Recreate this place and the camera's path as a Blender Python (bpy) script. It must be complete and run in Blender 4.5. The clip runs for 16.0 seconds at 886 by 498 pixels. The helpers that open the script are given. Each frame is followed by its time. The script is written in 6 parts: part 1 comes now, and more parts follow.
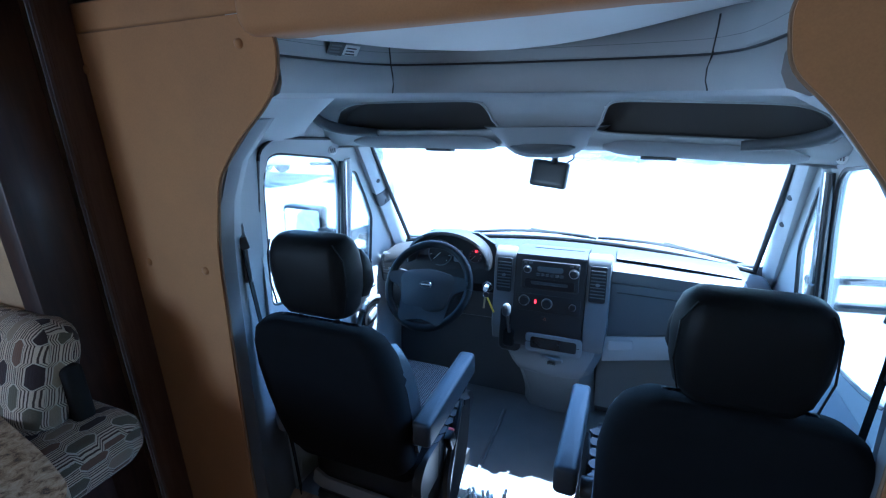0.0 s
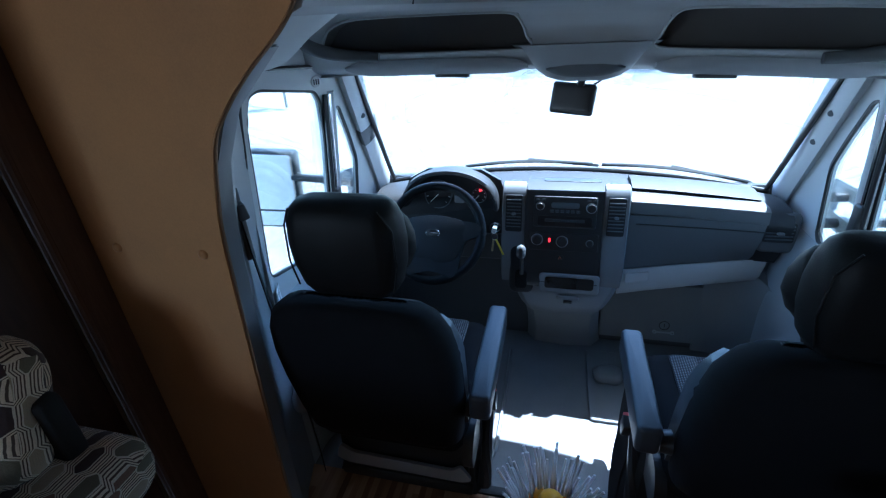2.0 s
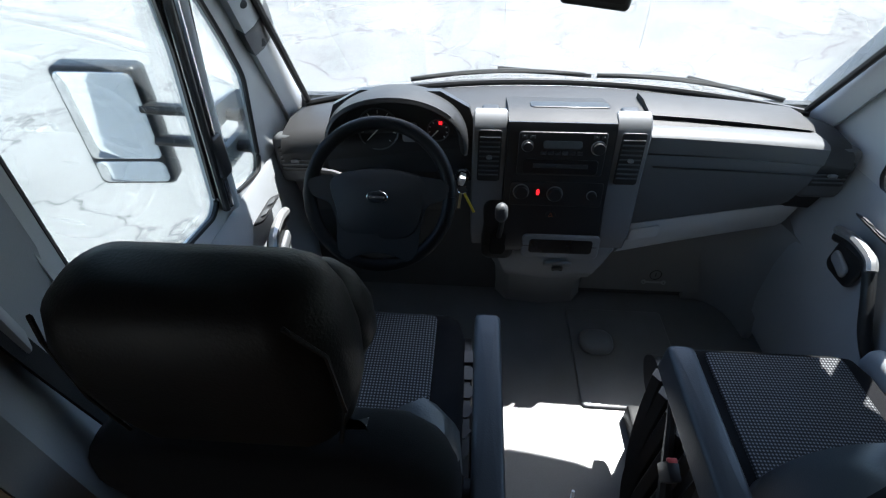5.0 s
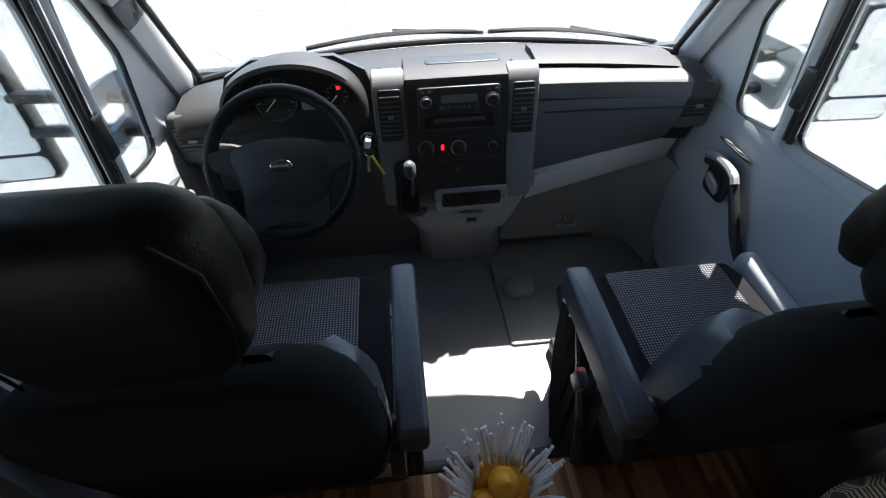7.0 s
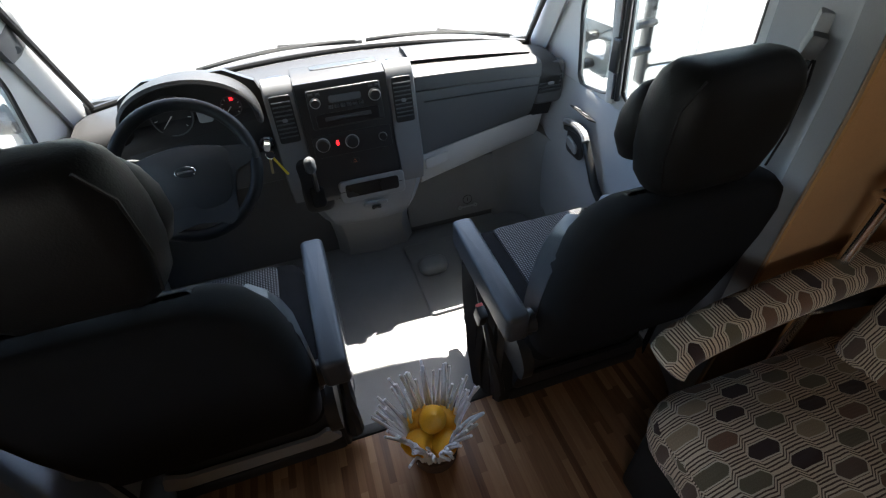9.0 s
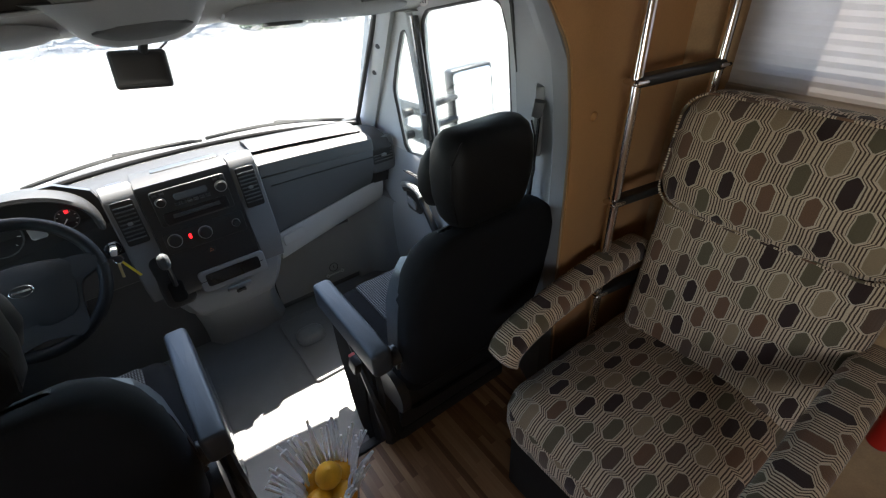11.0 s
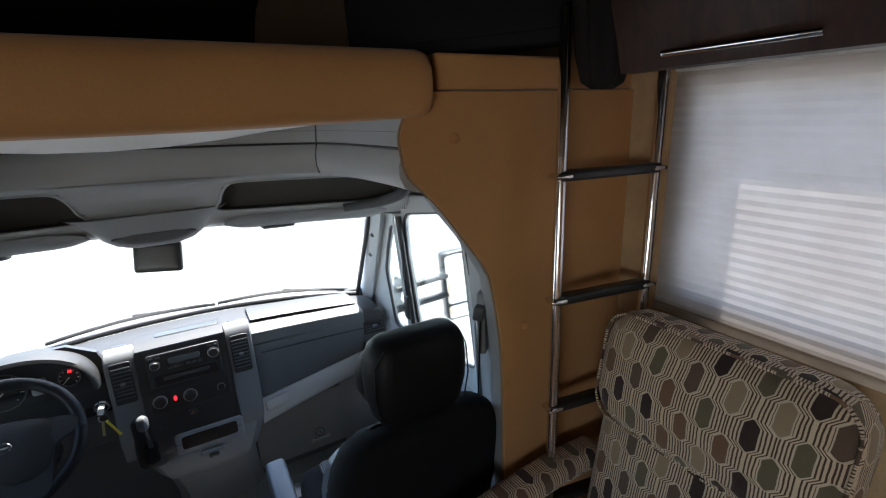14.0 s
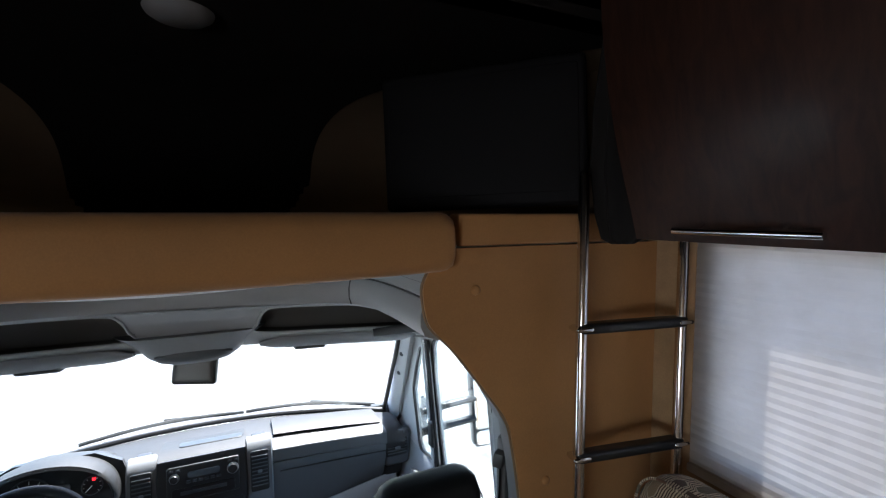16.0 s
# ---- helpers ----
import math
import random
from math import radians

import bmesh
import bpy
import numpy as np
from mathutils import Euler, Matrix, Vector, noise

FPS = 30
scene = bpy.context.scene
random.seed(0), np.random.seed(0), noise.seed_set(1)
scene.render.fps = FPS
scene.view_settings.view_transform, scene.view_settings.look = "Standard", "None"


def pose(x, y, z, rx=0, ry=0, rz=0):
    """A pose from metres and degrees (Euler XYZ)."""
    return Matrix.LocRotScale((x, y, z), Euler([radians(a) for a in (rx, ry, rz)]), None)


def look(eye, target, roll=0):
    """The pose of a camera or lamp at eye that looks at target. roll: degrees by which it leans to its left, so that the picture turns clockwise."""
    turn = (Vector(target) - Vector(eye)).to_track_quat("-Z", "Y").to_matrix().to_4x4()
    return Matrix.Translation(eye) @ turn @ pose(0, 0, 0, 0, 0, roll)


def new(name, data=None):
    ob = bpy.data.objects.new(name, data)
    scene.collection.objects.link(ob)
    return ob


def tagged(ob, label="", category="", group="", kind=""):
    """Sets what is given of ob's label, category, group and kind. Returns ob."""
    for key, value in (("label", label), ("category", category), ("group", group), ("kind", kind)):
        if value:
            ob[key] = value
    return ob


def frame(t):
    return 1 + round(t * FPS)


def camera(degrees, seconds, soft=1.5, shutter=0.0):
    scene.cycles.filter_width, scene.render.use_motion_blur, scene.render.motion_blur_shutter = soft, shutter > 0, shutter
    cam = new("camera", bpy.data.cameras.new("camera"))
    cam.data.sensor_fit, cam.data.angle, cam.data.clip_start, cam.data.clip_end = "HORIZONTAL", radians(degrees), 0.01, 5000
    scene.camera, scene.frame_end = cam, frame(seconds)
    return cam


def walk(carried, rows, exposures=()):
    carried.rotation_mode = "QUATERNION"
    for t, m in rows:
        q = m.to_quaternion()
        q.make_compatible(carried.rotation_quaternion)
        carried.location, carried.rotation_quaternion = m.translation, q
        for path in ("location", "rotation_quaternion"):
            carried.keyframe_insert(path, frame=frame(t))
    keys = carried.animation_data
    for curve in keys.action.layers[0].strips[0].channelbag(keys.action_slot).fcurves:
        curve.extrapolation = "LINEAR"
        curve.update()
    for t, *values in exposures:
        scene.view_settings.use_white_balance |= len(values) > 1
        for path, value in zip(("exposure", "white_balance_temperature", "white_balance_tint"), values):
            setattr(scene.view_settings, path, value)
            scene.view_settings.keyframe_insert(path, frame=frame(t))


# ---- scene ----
cam = camera(88.1, 16.0, soft=1.2)
METRES, EYE, TILT, LEAN, TURN = 2.0, 1.43, -18.0, 1.7, 22.4
ROWS = [
    (0.0, 0.0, 0.0, 0.0, 0.0, 0.0, -0.0),
    (0.5, -0.0206, 0.0144, 0.0217, 0.05, -2.44, 0.08),
    (1.0, -0.0558, 0.0461, 0.0294, -1.32, -4.89, 0.85),
    (1.5, -0.1057, 0.0803, 0.034, -4.4, -7.5, 2.46),
    (2.0, -0.1323, 0.1113, 0.0387, -8.35, -9.71, 4.08),
    (2.5, -0.1422, 0.162, 0.0473, -10.98, -11.18, 4.47),
    (3.0, -0.1413, 0.2293, 0.0624, -13.31, -13.65, 5.08),
    (5.5, -0.1124, 0.4092, 0.0903, -20.22, -25.5, 4.99),
    (6.0, -0.1047, 0.3988, 0.0844, -23.43, -26.38, 6.0),
    (6.5, -0.1007, 0.3821, 0.0772, -25.95, -26.98, 7.09),
    (7.0, -0.0971, 0.3563, 0.0678, -27.78, -27.47, 7.98),
    (7.5, -0.0945, 0.3196, 0.0567, -29.72, -27.57, 8.82),
    (8.0, -0.0969, 0.2912, 0.0446, -31.52, -27.43, 9.69),
    (8.5, -0.1046, 0.2697, 0.043, -34.53, -26.92, 10.93),
    (9.0, -0.1207, 0.2475, 0.0332, -39.28, -26.9, 12.53),
    (11.5, -0.1544, 0.1345, 0.0472, -60.15, -21.53, 17.95),
    (12.0, -0.1372, 0.1119, 0.0552, -61.48, -19.17, 18.34),
    (12.5, -0.1219, 0.0822, 0.061, -61.21, -15.45, 18.23),
    (13.0, -0.1145, 0.0578, 0.0653, -58.0, -11.72, 17.57),
    (13.5, -0.103, 0.0364, 0.0686, -54.61, -7.9, 16.37),
    (14.0, -0.0929, 0.0183, 0.0756, -51.19, -3.75, 15.27),
    (14.5, -0.0909, 0.0049, 0.089, -48.29, 0.65, 13.97),
    (15.0, -0.0869, -0.0025, 0.1011, -46.42, 4.73, 13.1),
    (15.5, -0.0822, -0.0112, 0.1161, -45.34, 7.62, 12.65),
    (16.0, -0.0848, -0.0199, 0.122, -46.02, 9.46, 12.15),
]
walk(cam, [(t, pose(0.29, -0.82, EYE, TILT, LEAN, TURN) @ pose(METRES * x, METRES * y, METRES * z, 90 + pitch, roll, yaw)) for t, x, y, z, yaw, pitch, roll in ROWS],
     [(0.0, 3.28, 4250, 4), (0.7, 3.08, 4350, 4), (1.5, 2.82, 4420, 4), (3.0, 2.15, 5250, 5), (5.5, 1.93, 6150, 9), (7.0, 2.25, 6450, 10), (9.0, 2.85, 6700, 10), (11.5, 2.85, 6800, 10), (13.0, 2.82, 6500, 10), (14.5, 2.82, 6200, 10), (16.0, 2.78, 5950, 10)])
from mathutils import geometry

# ---------------------------------------------------------------- sky, sun
world = bpy.data.worlds.new("world")
scene.world = world
world.use_nodes = True
sky = world.node_tree.nodes.new("ShaderNodeTexSky")
sky.sky_type, sky.sun_disc = "NISHITA", False
SUN = Vector((0.30, 0.45, 1.0)).normalized()
sky.sun_elevation, sky.sun_rotation = math.asin(SUN.z), math.atan2(SUN.x, SUN.y)
world.node_tree.links.new(sky.outputs[0], world.node_tree.nodes["Background"].inputs[0])
world.node_tree.nodes["Background"].inputs[1].default_value = 0.15
sun = new("sun", bpy.data.lights.new("sun", "SUN"))
sun.data.energy, sun.data.angle, sun.data.color = 4.5, radians(0.5), (1.0, 0.95, 0.88)
sun.matrix_world = look(SUN * 20, (0, 0, 0))

# added fill lamp at the unseen slide-out window, to brighten the house
for nm, eye, to, w, h, watts in (("added_window_fill", (-1.70, -2.1, 1.28), (0.9, -0.9, 0.5), 1.15, 0.6, 1.6),):
    al = new(nm, bpy.data.lights.new(nm, "AREA"))
    al.data.shape, al.data.size, al.data.size_y, al.data.energy, al.data.color = "RECTANGLE", w, h, watts, (1.0, 0.92, 0.82)
    al.matrix_world = look(eye, to)


# ---------------------------------------------------------------- materials
def nodes_of(name):
    m = bpy.data.materials.new(name)
    m.use_nodes = True
    nt = m.node_tree
    return m, nt, nt.nodes["Principled BSDF"], nt.links.new


def mth(nt, op, a, b=None, c=None):
    n = nt.nodes.new("ShaderNodeMath")
    n.operation = op
    for k, v in enumerate((a, b, c)):
        if v is None:
            continue
        if isinstance(v, (int, float)):
            n.inputs[k].default_value = v
        else:
            nt.links.new(v, n.inputs[k])
    return n.outputs[0]


def ramp(nt, fac, stops, mode="LINEAR"):
    n = nt.nodes.new("ShaderNodeValToRGB")
    n.color_ramp.interpolation = mode
    while len(n.color_ramp.elements) < len(stops):
        n.color_ramp.elements.new(0.5)
    for e, (p, c) in zip(n.color_ramp.elements, stops):
        e.position, e.color = p, (*c, 1)
    nt.links.new(fac, n.inputs[0])
    return n.outputs[0]


def tex(nt, kind, scale, vec, **inputs):
    n = nt.nodes.new(kind)
    n.inputs["Scale"].default_value = scale
    for k, v in inputs.items():
        n.inputs[k].default_value = v
    nt.links.new(vec, n.inputs["Vector"])
    return n


def bump(nt, bsdf, height, strength, distance=0.002):
    n = nt.nodes.new("ShaderNodeBump")
    n.inputs["Strength"].default_value, n.inputs["Distance"].default_value = strength, distance
    nt.links.new(height, n.inputs["Height"])
    nt.links.new(n.outputs[0], bsdf.inputs["Normal"])


def surface(name, col, rough=0.5, metal=0.0, var=0.15, big=3.0, grain=400.0, relief=0.15, sheen=0.0, coat=0.0):
    """A paint, plastic, leather or metal with blotches at one scale and grain at another."""
    m, nt, b, link = nodes_of(name)
    co = nt.nodes.new("ShaderNodeTexCoord").outputs["Object"]
    n1 = tex(nt, "ShaderNodeTexNoise", big, co, Detail=5.0, Roughness=0.6)
    n2 = tex(nt, "ShaderNodeTexNoise", grain, co, Detail=2.0)
    both = mth(nt, "ADD", mth(nt, "MULTIPLY", n1.outputs[0], 0.7), mth(nt, "MULTIPLY", n2.outputs[0], 0.3))
    c0 = tuple(max(0.0, c * (1 - var)) for c in col)
    c1 = tuple(min(1.0, c * (1 + var)) for c in col)
    link(ramp(nt, both, [(0.3, c0), (0.7, c1)]), b.inputs["Base Color"])
    link(mth(nt, "ADD", mth(nt, "MULTIPLY", n1.outputs[0], 0.2), rough - 0.1), b.inputs["Roughness"])
    b.inputs["Metallic"].default_value = metal
    b.inputs["Sheen Weight"].default_value = sheen
    b.inputs["Coat Weight"].default_value = coat
    if relief:
        bump(nt, b, n2.outputs[0], relief, 0.001)
    return m


def wood(name, dark, light, rough=0.35, coat=0.2):
    m, nt, b, link = nodes_of(name)
    co = nt.nodes.new("ShaderNodeTexCoord").outputs["Object"]
    mp = nt.nodes.new("ShaderNodeMapping")
    mp.inputs["Scale"].default_value = (14, 14, 1.2)
    link(co, mp.inputs[0])
    n = tex(nt, "ShaderNodeTexNoise", 3.0, mp.outputs[0], Detail=8.0, Roughness=0.65, Distortion=1.2)
    link(ramp(nt, n.outputs[0], [(0.3, dark), (0.7, light)]), b.inputs["Base Color"])
    b.inputs["Roughness"].default_value = rough
    b.inputs["Coat Weight"].default_value = coat
    bump(nt, b, n.outputs[0], 0.1, 0.001)
    return m


def strip_floor(name):
    """Sheet vinyl printed as narrow hardwood strips that run along y."""
    m, nt, b, link = nodes_of(name)
    co = nt.nodes.new("ShaderNodeTexCoord").outputs["Object"]
    sep = nt.nodes.new("ShaderNodeSeparateXYZ")
    link(co, sep.inputs[0])
    col = mth(nt, "FLOOR", mth(nt, "DIVIDE", sep.outputs[0], 0.021))
    wn = nt.nodes.new("ShaderNodeTexWhiteNoise")
    wn.noise_dimensions = "1D"
    link(col, wn.inputs["W"])
    row = mth(nt, "FLOOR", mth(nt, "ADD", mth(nt, "DIVIDE", sep.outputs[1], 0.23), mth(nt, "MULTIPLY", wn.outputs[0], 7.0)))
    cmb = nt.nodes.new("ShaderNodeCombineXYZ")
    link(col, cmb.inputs[0])
    link(row, cmb.inputs[1])
    w2 = nt.nodes.new("ShaderNodeTexWhiteNoise")
    w2.noise_dimensions = "3D"
    link(cmb.outputs[0], w2.inputs["Vector"])
    mp = nt.nodes.new("ShaderNodeMapping")
    mp.inputs["Scale"].default_value = (120, 6, 20)
    link(co, mp.inputs[0])
    gr = tex(nt, "ShaderNodeTexNoise", 1.0, mp.outputs[0], Detail=6.0, Distortion=0.8)
    fac = mth(nt, "ADD", mth(nt, "MULTIPLY", w2.outputs[0], 0.62), mth(nt, "MULTIPLY", gr.outputs[0], 0.4))
    link(ramp(nt, fac, [(0.1, (0.10, 0.045, 0.02)), (0.35, (0.22, 0.105, 0.045)), (0.62, (0.34, 0.18, 0.085)), (0.95, (0.50, 0.31, 0.16))]), b.inputs["Base Color"])
    b.inputs["Roughness"].default_value = 0.38
    bump(nt, b, gr.outputs[0], 0.1, 0.001)
    return m


def hex_fabric(name):
    """Upholstery with staggered long hexagons among stripes that follow their outlines; reads the UV map in metres."""
    m, nt, b, link = nodes_of(name)
    big = nt.nodes.new("ShaderNodeVectorMath")
    big.operation = "SCALE"
    big.inputs["Scale"].default_value = 1.22
    link(nt.nodes.new("ShaderNodeUVMap").outputs[0], big.inputs[0])
    uv = big.outputs[0]
    warp = tex(nt, "ShaderNodeTexNoise", 30.0, uv, Detail=2.0)
    sep = nt.nodes.new("ShaderNodeSeparateXYZ")
    link(uv, sep.inputs[0])
    wob = mth(nt, "MULTIPLY", mth(nt, "SUBTRACT", warp.outputs[0], 0.5), 0.05)
    u = mth(nt, "ADD", mth(nt, "DIVIDE", sep.outputs[0], 0.096), wob)
    v = mth(nt, "DIVIDE", sep.outputs[1], 0.128)
    best = run = None
    for off in (0.0, 0.5):
        uu, vv = mth(nt, "ADD", u, off), mth(nt, "ADD", v, off)
        fu, fv = mth(nt, "FLOOR", uu), mth(nt, "FLOOR", vv)
        du = mth(nt, "MULTIPLY", mth(nt, "ABSOLUTE", mth(nt, "SUBTRACT", mth(nt, "SUBTRACT", uu, fu), 0.5)), 0.090)
        dv = mth(nt, "MULTIPLY", mth(nt, "ABSOLUTE", mth(nt, "SUBTRACT", mth(nt, "SUBTRACT", vv, fv), 0.5)), 0.128)
        if run is None:   # upright lines that step sideways round the hexagons
            bend = nt.nodes.new("ShaderNodeClamp")
            link(mth(nt, "DIVIDE", mth(nt, "SUBTRACT", 0.0396, dv), 0.0152), bend.inputs[0])
            run = mth(nt, "SUBTRACT", du, mth(nt, "MULTIPLY", bend.outputs[0], 0.0152))
        slope = mth(nt, "MULTIPLY", mth(nt, "SUBTRACT", mth(nt, "ADD", du, dv), 0.019), 0.72)
        d = mth(nt, "MAXIMUM", mth(nt, "MAXIMUM", du, mth(nt, "SUBTRACT", dv, 0.0225)), slope)
        cmb = nt.nodes.new("ShaderNodeCombineXYZ")
        link(fu, cmb.inputs[0])
        link(fv, cmb.inputs[1])
        cmb.inputs[2].default_value = off * 17
        if best is None:
            best = (d, cmb.outputs[0])
        else:
            near = mth(nt, "LESS_THAN", d, best[0])
            mix = nt.nodes.new("ShaderNodeMix")
            mix.data_type = "VECTOR"
            link(near, mix.inputs[0])
            link(best[1], mix.inputs[4])
            link(cmb.outputs[0], mix.inputs[5])
            best = (mth(nt, "MINIMUM", d, best[0]), mix.outputs[1])
    wn = nt.nodes.new("ShaderNodeTexWhiteNoise")
    link(best[1], wn.inputs["Vector"])
    pill = ramp(nt, wn.outputs[0], [(0.0, (0.04, 0.02, 0.018)), (0.24, (0.20, 0.11, 0.065)), (0.44, (0.15, 0.125, 0.075)),
                                    (0.64, (0.36, 0.27, 0.17)), (0.82, (0.13, 0.085, 0.06))], "CONSTANT")
    stripe = mth(nt, "SINE", mth(nt, "MULTIPLY", run, 2 * math.pi / 0.0072))
    lines = ramp(nt, mth(nt, "ADD", mth(nt, "MULTIPLY", stripe, 0.5), 0.5), [(0.30, (0.075, 0.045, 0.03)), (0.48, (0.72, 0.585, 0.42))])
    rim = nt.nodes.new("ShaderNodeMix")
    rim.data_type = "RGBA"
    link(mth(nt, "LESS_THAN", best[0], 0.0182), rim.inputs[0])
    link(lines, rim.inputs[6])
    rim.inputs[7].default_value = (0.66, 0.56, 0.42, 1)
    mix = nt.nodes.new("ShaderNodeMix")
    mix.data_type = "RGBA"
    link(mth(nt, "GREATER_THAN", best[0], 0.0152), mix.inputs[0])
    link(pill, mix.inputs[6])
    link(rim.outputs[2], mix.inputs[7])
    weave = tex(nt, "ShaderNodeTexNoise", 500.0, uv, Detail=2.0)
    mul = nt.nodes.new("ShaderNodeMix")
    mul.data_type, mul.blend_type = "RGBA", "MULTIPLY"
    mul.inputs[0].default_value = 0.6
    link(mix.outputs[2], mul.inputs[6])
    link(ramp(nt, weave.outputs[0], [(0.3, (0.5, 0.5, 0.5)), (0.7, (1, 1, 1))]), mul.inputs[7])
    link(mul.outputs[2], b.inputs["Base Color"])
    b.inputs["Roughness"].default_value = 0.9
    b.inputs["Sheen Weight"].default_value = 0.2
    bump(nt, b, mth(nt, "ADD", mth(nt, "MULTIPLY", stripe, 0.3), weave.outputs[0]), 0.4, 0.001)
    return m


def mesh_fabric(name, pitch, dark, light):
    """Seat cloth woven with a small raised dot pattern; reads the UV map in metres."""
    m, nt, b, link = nodes_of(name)
    uv = nt.nodes.new("ShaderNodeUVMap").outputs[0]
    sep = nt.nodes.new("ShaderNodeSeparateXYZ")
    link(uv, sep.inputs[0])
    k = 2 * math.pi / pitch
    a = mth(nt, "ADD", sep.outputs[0], sep.outputs[1])
    c = mth(nt, "SUBTRACT", sep.outputs[0], sep.outputs[1])
    dots = mth(nt, "MULTIPLY", mth(nt, "SINE", mth(nt, "MULTIPLY", a, k)), mth(nt, "SINE", mth(nt, "MULTIPLY", c, k)))
    link(ramp(nt, mth(nt, "ADD", mth(nt, "MULTIPLY", dots, 0.5), 0.5), [(0.52, dark), (0.85, light)]), b.inputs["Base Color"])
    b.inputs["Roughness"].default_value = 0.85
    bump(nt, b, dots, 0.5, 0.001)
    return m


def asphalt(name):
    m, nt, b, link = nodes_of(name)
    co = nt.nodes.new("ShaderNodeTexCoord").outputs["Object"]
    n1 = tex(nt, "ShaderNodeTexNoise", 0.5, co, Detail=8.0, Roughness=0.65)
    n2 = tex(nt, "ShaderNodeTexNoise", 60.0, co, Detail=3.0)
    add = nt.nodes.new("ShaderNodeVectorMath")
    add.operation = "ADD"
    nw = tex(nt, "ShaderNodeTexNoise", 1.6, co, Detail=5.0)
    link(co, add.inputs[0])
    link(nw.outputs["Color"], add.inputs[1])
    vo = tex(nt, "ShaderNodeTexVoronoi", 0.55, add.outputs[0])
    vo.feature = "DISTANCE_TO_EDGE"
    crack = ramp(nt, vo.outputs["Distance"], [(0.0, (0.5, 0.5, 0.5)), (0.010, (1, 1, 1))])
    base = ramp(nt, mth(nt, "ADD", mth(nt, "MULTIPLY", n1.outputs[0], 0.6), mth(nt, "MULTIPLY", n2.outputs[0], 0.4)),
                [(0.3, (0.22, 0.215, 0.205)), (0.7, (0.37, 0.36, 0.342))])
    mul = nt.nodes.new("ShaderNodeMix")
    mul.data_type, mul.blend_type = "RGBA", "MULTIPLY"
    mul.inputs[0].default_value = 1.0
    link(base, mul.inputs[6])
    link(crack, mul.inputs[7])
    link(mul.outputs[2], b.inputs["Base Color"])
    b.inputs["Roughness"].default_value = 0.9
    bump(nt, b, n2.outputs[0], 0.5, 0.004)
    return m


def granite(name):
    m, nt, b, link = nodes_of(name)
    co = nt.nodes.new("ShaderNodeTexCoord").outputs["Object"]
    n1 = tex(nt, "ShaderNodeTexNoise", 45.0, co, Detail=6.0, Roughness=0.7, Distortion=0.6)
    link(ramp(nt, n1.outputs[0], [(0.34, (0.05, 0.03, 0.02)), (0.42, (0.22, 0.14, 0.07)), (0.52, (0.46, 0.34, 0.2)), (0.68, (0.62, 0.52, 0.36))]), b.inputs["Base Color"])
    b.inputs["Roughness"].default_value = 0.3
    return m


def glass(name, tint=(0.93, 0.97, 0.96)):
    m, nt, b, link = nodes_of(name)
    out = nt.nodes["Material Output"]
    tr = nt.nodes.new("ShaderNodeBsdfTransparent")
    tr.inputs[0].default_value = (*tint, 1)
    gl = nt.nodes.new("ShaderNodeBsdfGlossy")
    gl.inputs["Roughness"].default_value = 0.02
    fr = nt.nodes.new("ShaderNodeFresnel")
    fr.inputs[0].default_value = 1.45
    mix = nt.nodes.new("ShaderNodeMixShader")
    link(mth(nt, "MULTIPLY", fr.outputs[0], 0.6), mix.inputs[0])
    link(tr.outputs[0], mix.inputs[1])
    link(gl.outputs[0], mix.inputs[2])
    link(mix.outputs[0], out.inputs[0])
    return m


def blind_cloth(name):
    m, nt, b, link = nodes_of(name)
    out = nt.nodes["Material Output"]
    co = nt.nodes.new("ShaderNodeTexCoord").outputs["Object"]
    n = tex(nt, "ShaderNodeTexNoise", 8.0, co, Detail=4.0)
    c = ramp(nt, n.outputs[0], [(0.3, (0.66, 0.60, 0.52)), (0.7, (0.78, 0.73, 0.66))])
    df, tl = nt.nodes.new("ShaderNodeBsdfDiffuse"), nt.nodes.new("ShaderNodeBsdfTranslucent")
    link(c, df.inputs[0])
    link(c, tl.inputs[0])
    mix = nt.nodes.new("ShaderNodeMixShader")
    mix.inputs[0].default_value = 0.72
    link(df.outputs[0], mix.inputs[1])
    link(tl.outputs[0], mix.inputs[2])
    link(mix.outputs[0], out.inputs[0])
    return m


def lamp_glow(name, col, strength):
    m, nt, b, link = nodes_of(name)
    b.inputs["Base Color"].default_value = (*col, 1)
    b.inputs["Emission Color"].default_value = (*col, 1)
    b.inputs["Emission Strength"].default_value = strength
    return m


BEIGE = surface("suede_vinyl", (0.44, 0.225, 0.08), 0.75, var=0.14, big=4, grain=300, relief=0.25, sheen=0.2)
WALLPAPER = surface("wall_vinyl", (0.46, 0.32, 0.18), 0.7, var=0.2, big=12, grain=200, relief=0.15)
DARKWOOD = wood("dark_cherry_veneer", (0.018, 0.007, 0.005), (0.05, 0.02, 0.012), 0.5, 0.05)
TRIMWOOD = wood("brown_edge_trim", (0.07, 0.035, 0.022), (0.13, 0.07, 0.045), 0.65, 0.0)
LIGHTGREY = surface("light_grey_plastic", (0.46, 0.48, 0.49), 0.6, var=0.06, relief=0.12)
LOWGREY = surface("lower_grey_plastic", (0.25, 0.26, 0.265), 0.55, var=0.1, relief=0.15)
MIDGREY = surface("grey_plastic", (0.22, 0.23, 0.245), 0.55, var=0.08, relief=0.15)
ROOFGREY = surface("roof_grey_plastic", (0.35, 0.365, 0.375), 0.5, var=0.08, relief=0.12)
RAILGREY = surface("rail_grey_plastic", (0.16, 0.168, 0.178), 0.45, var=0.08, relief=0.15)
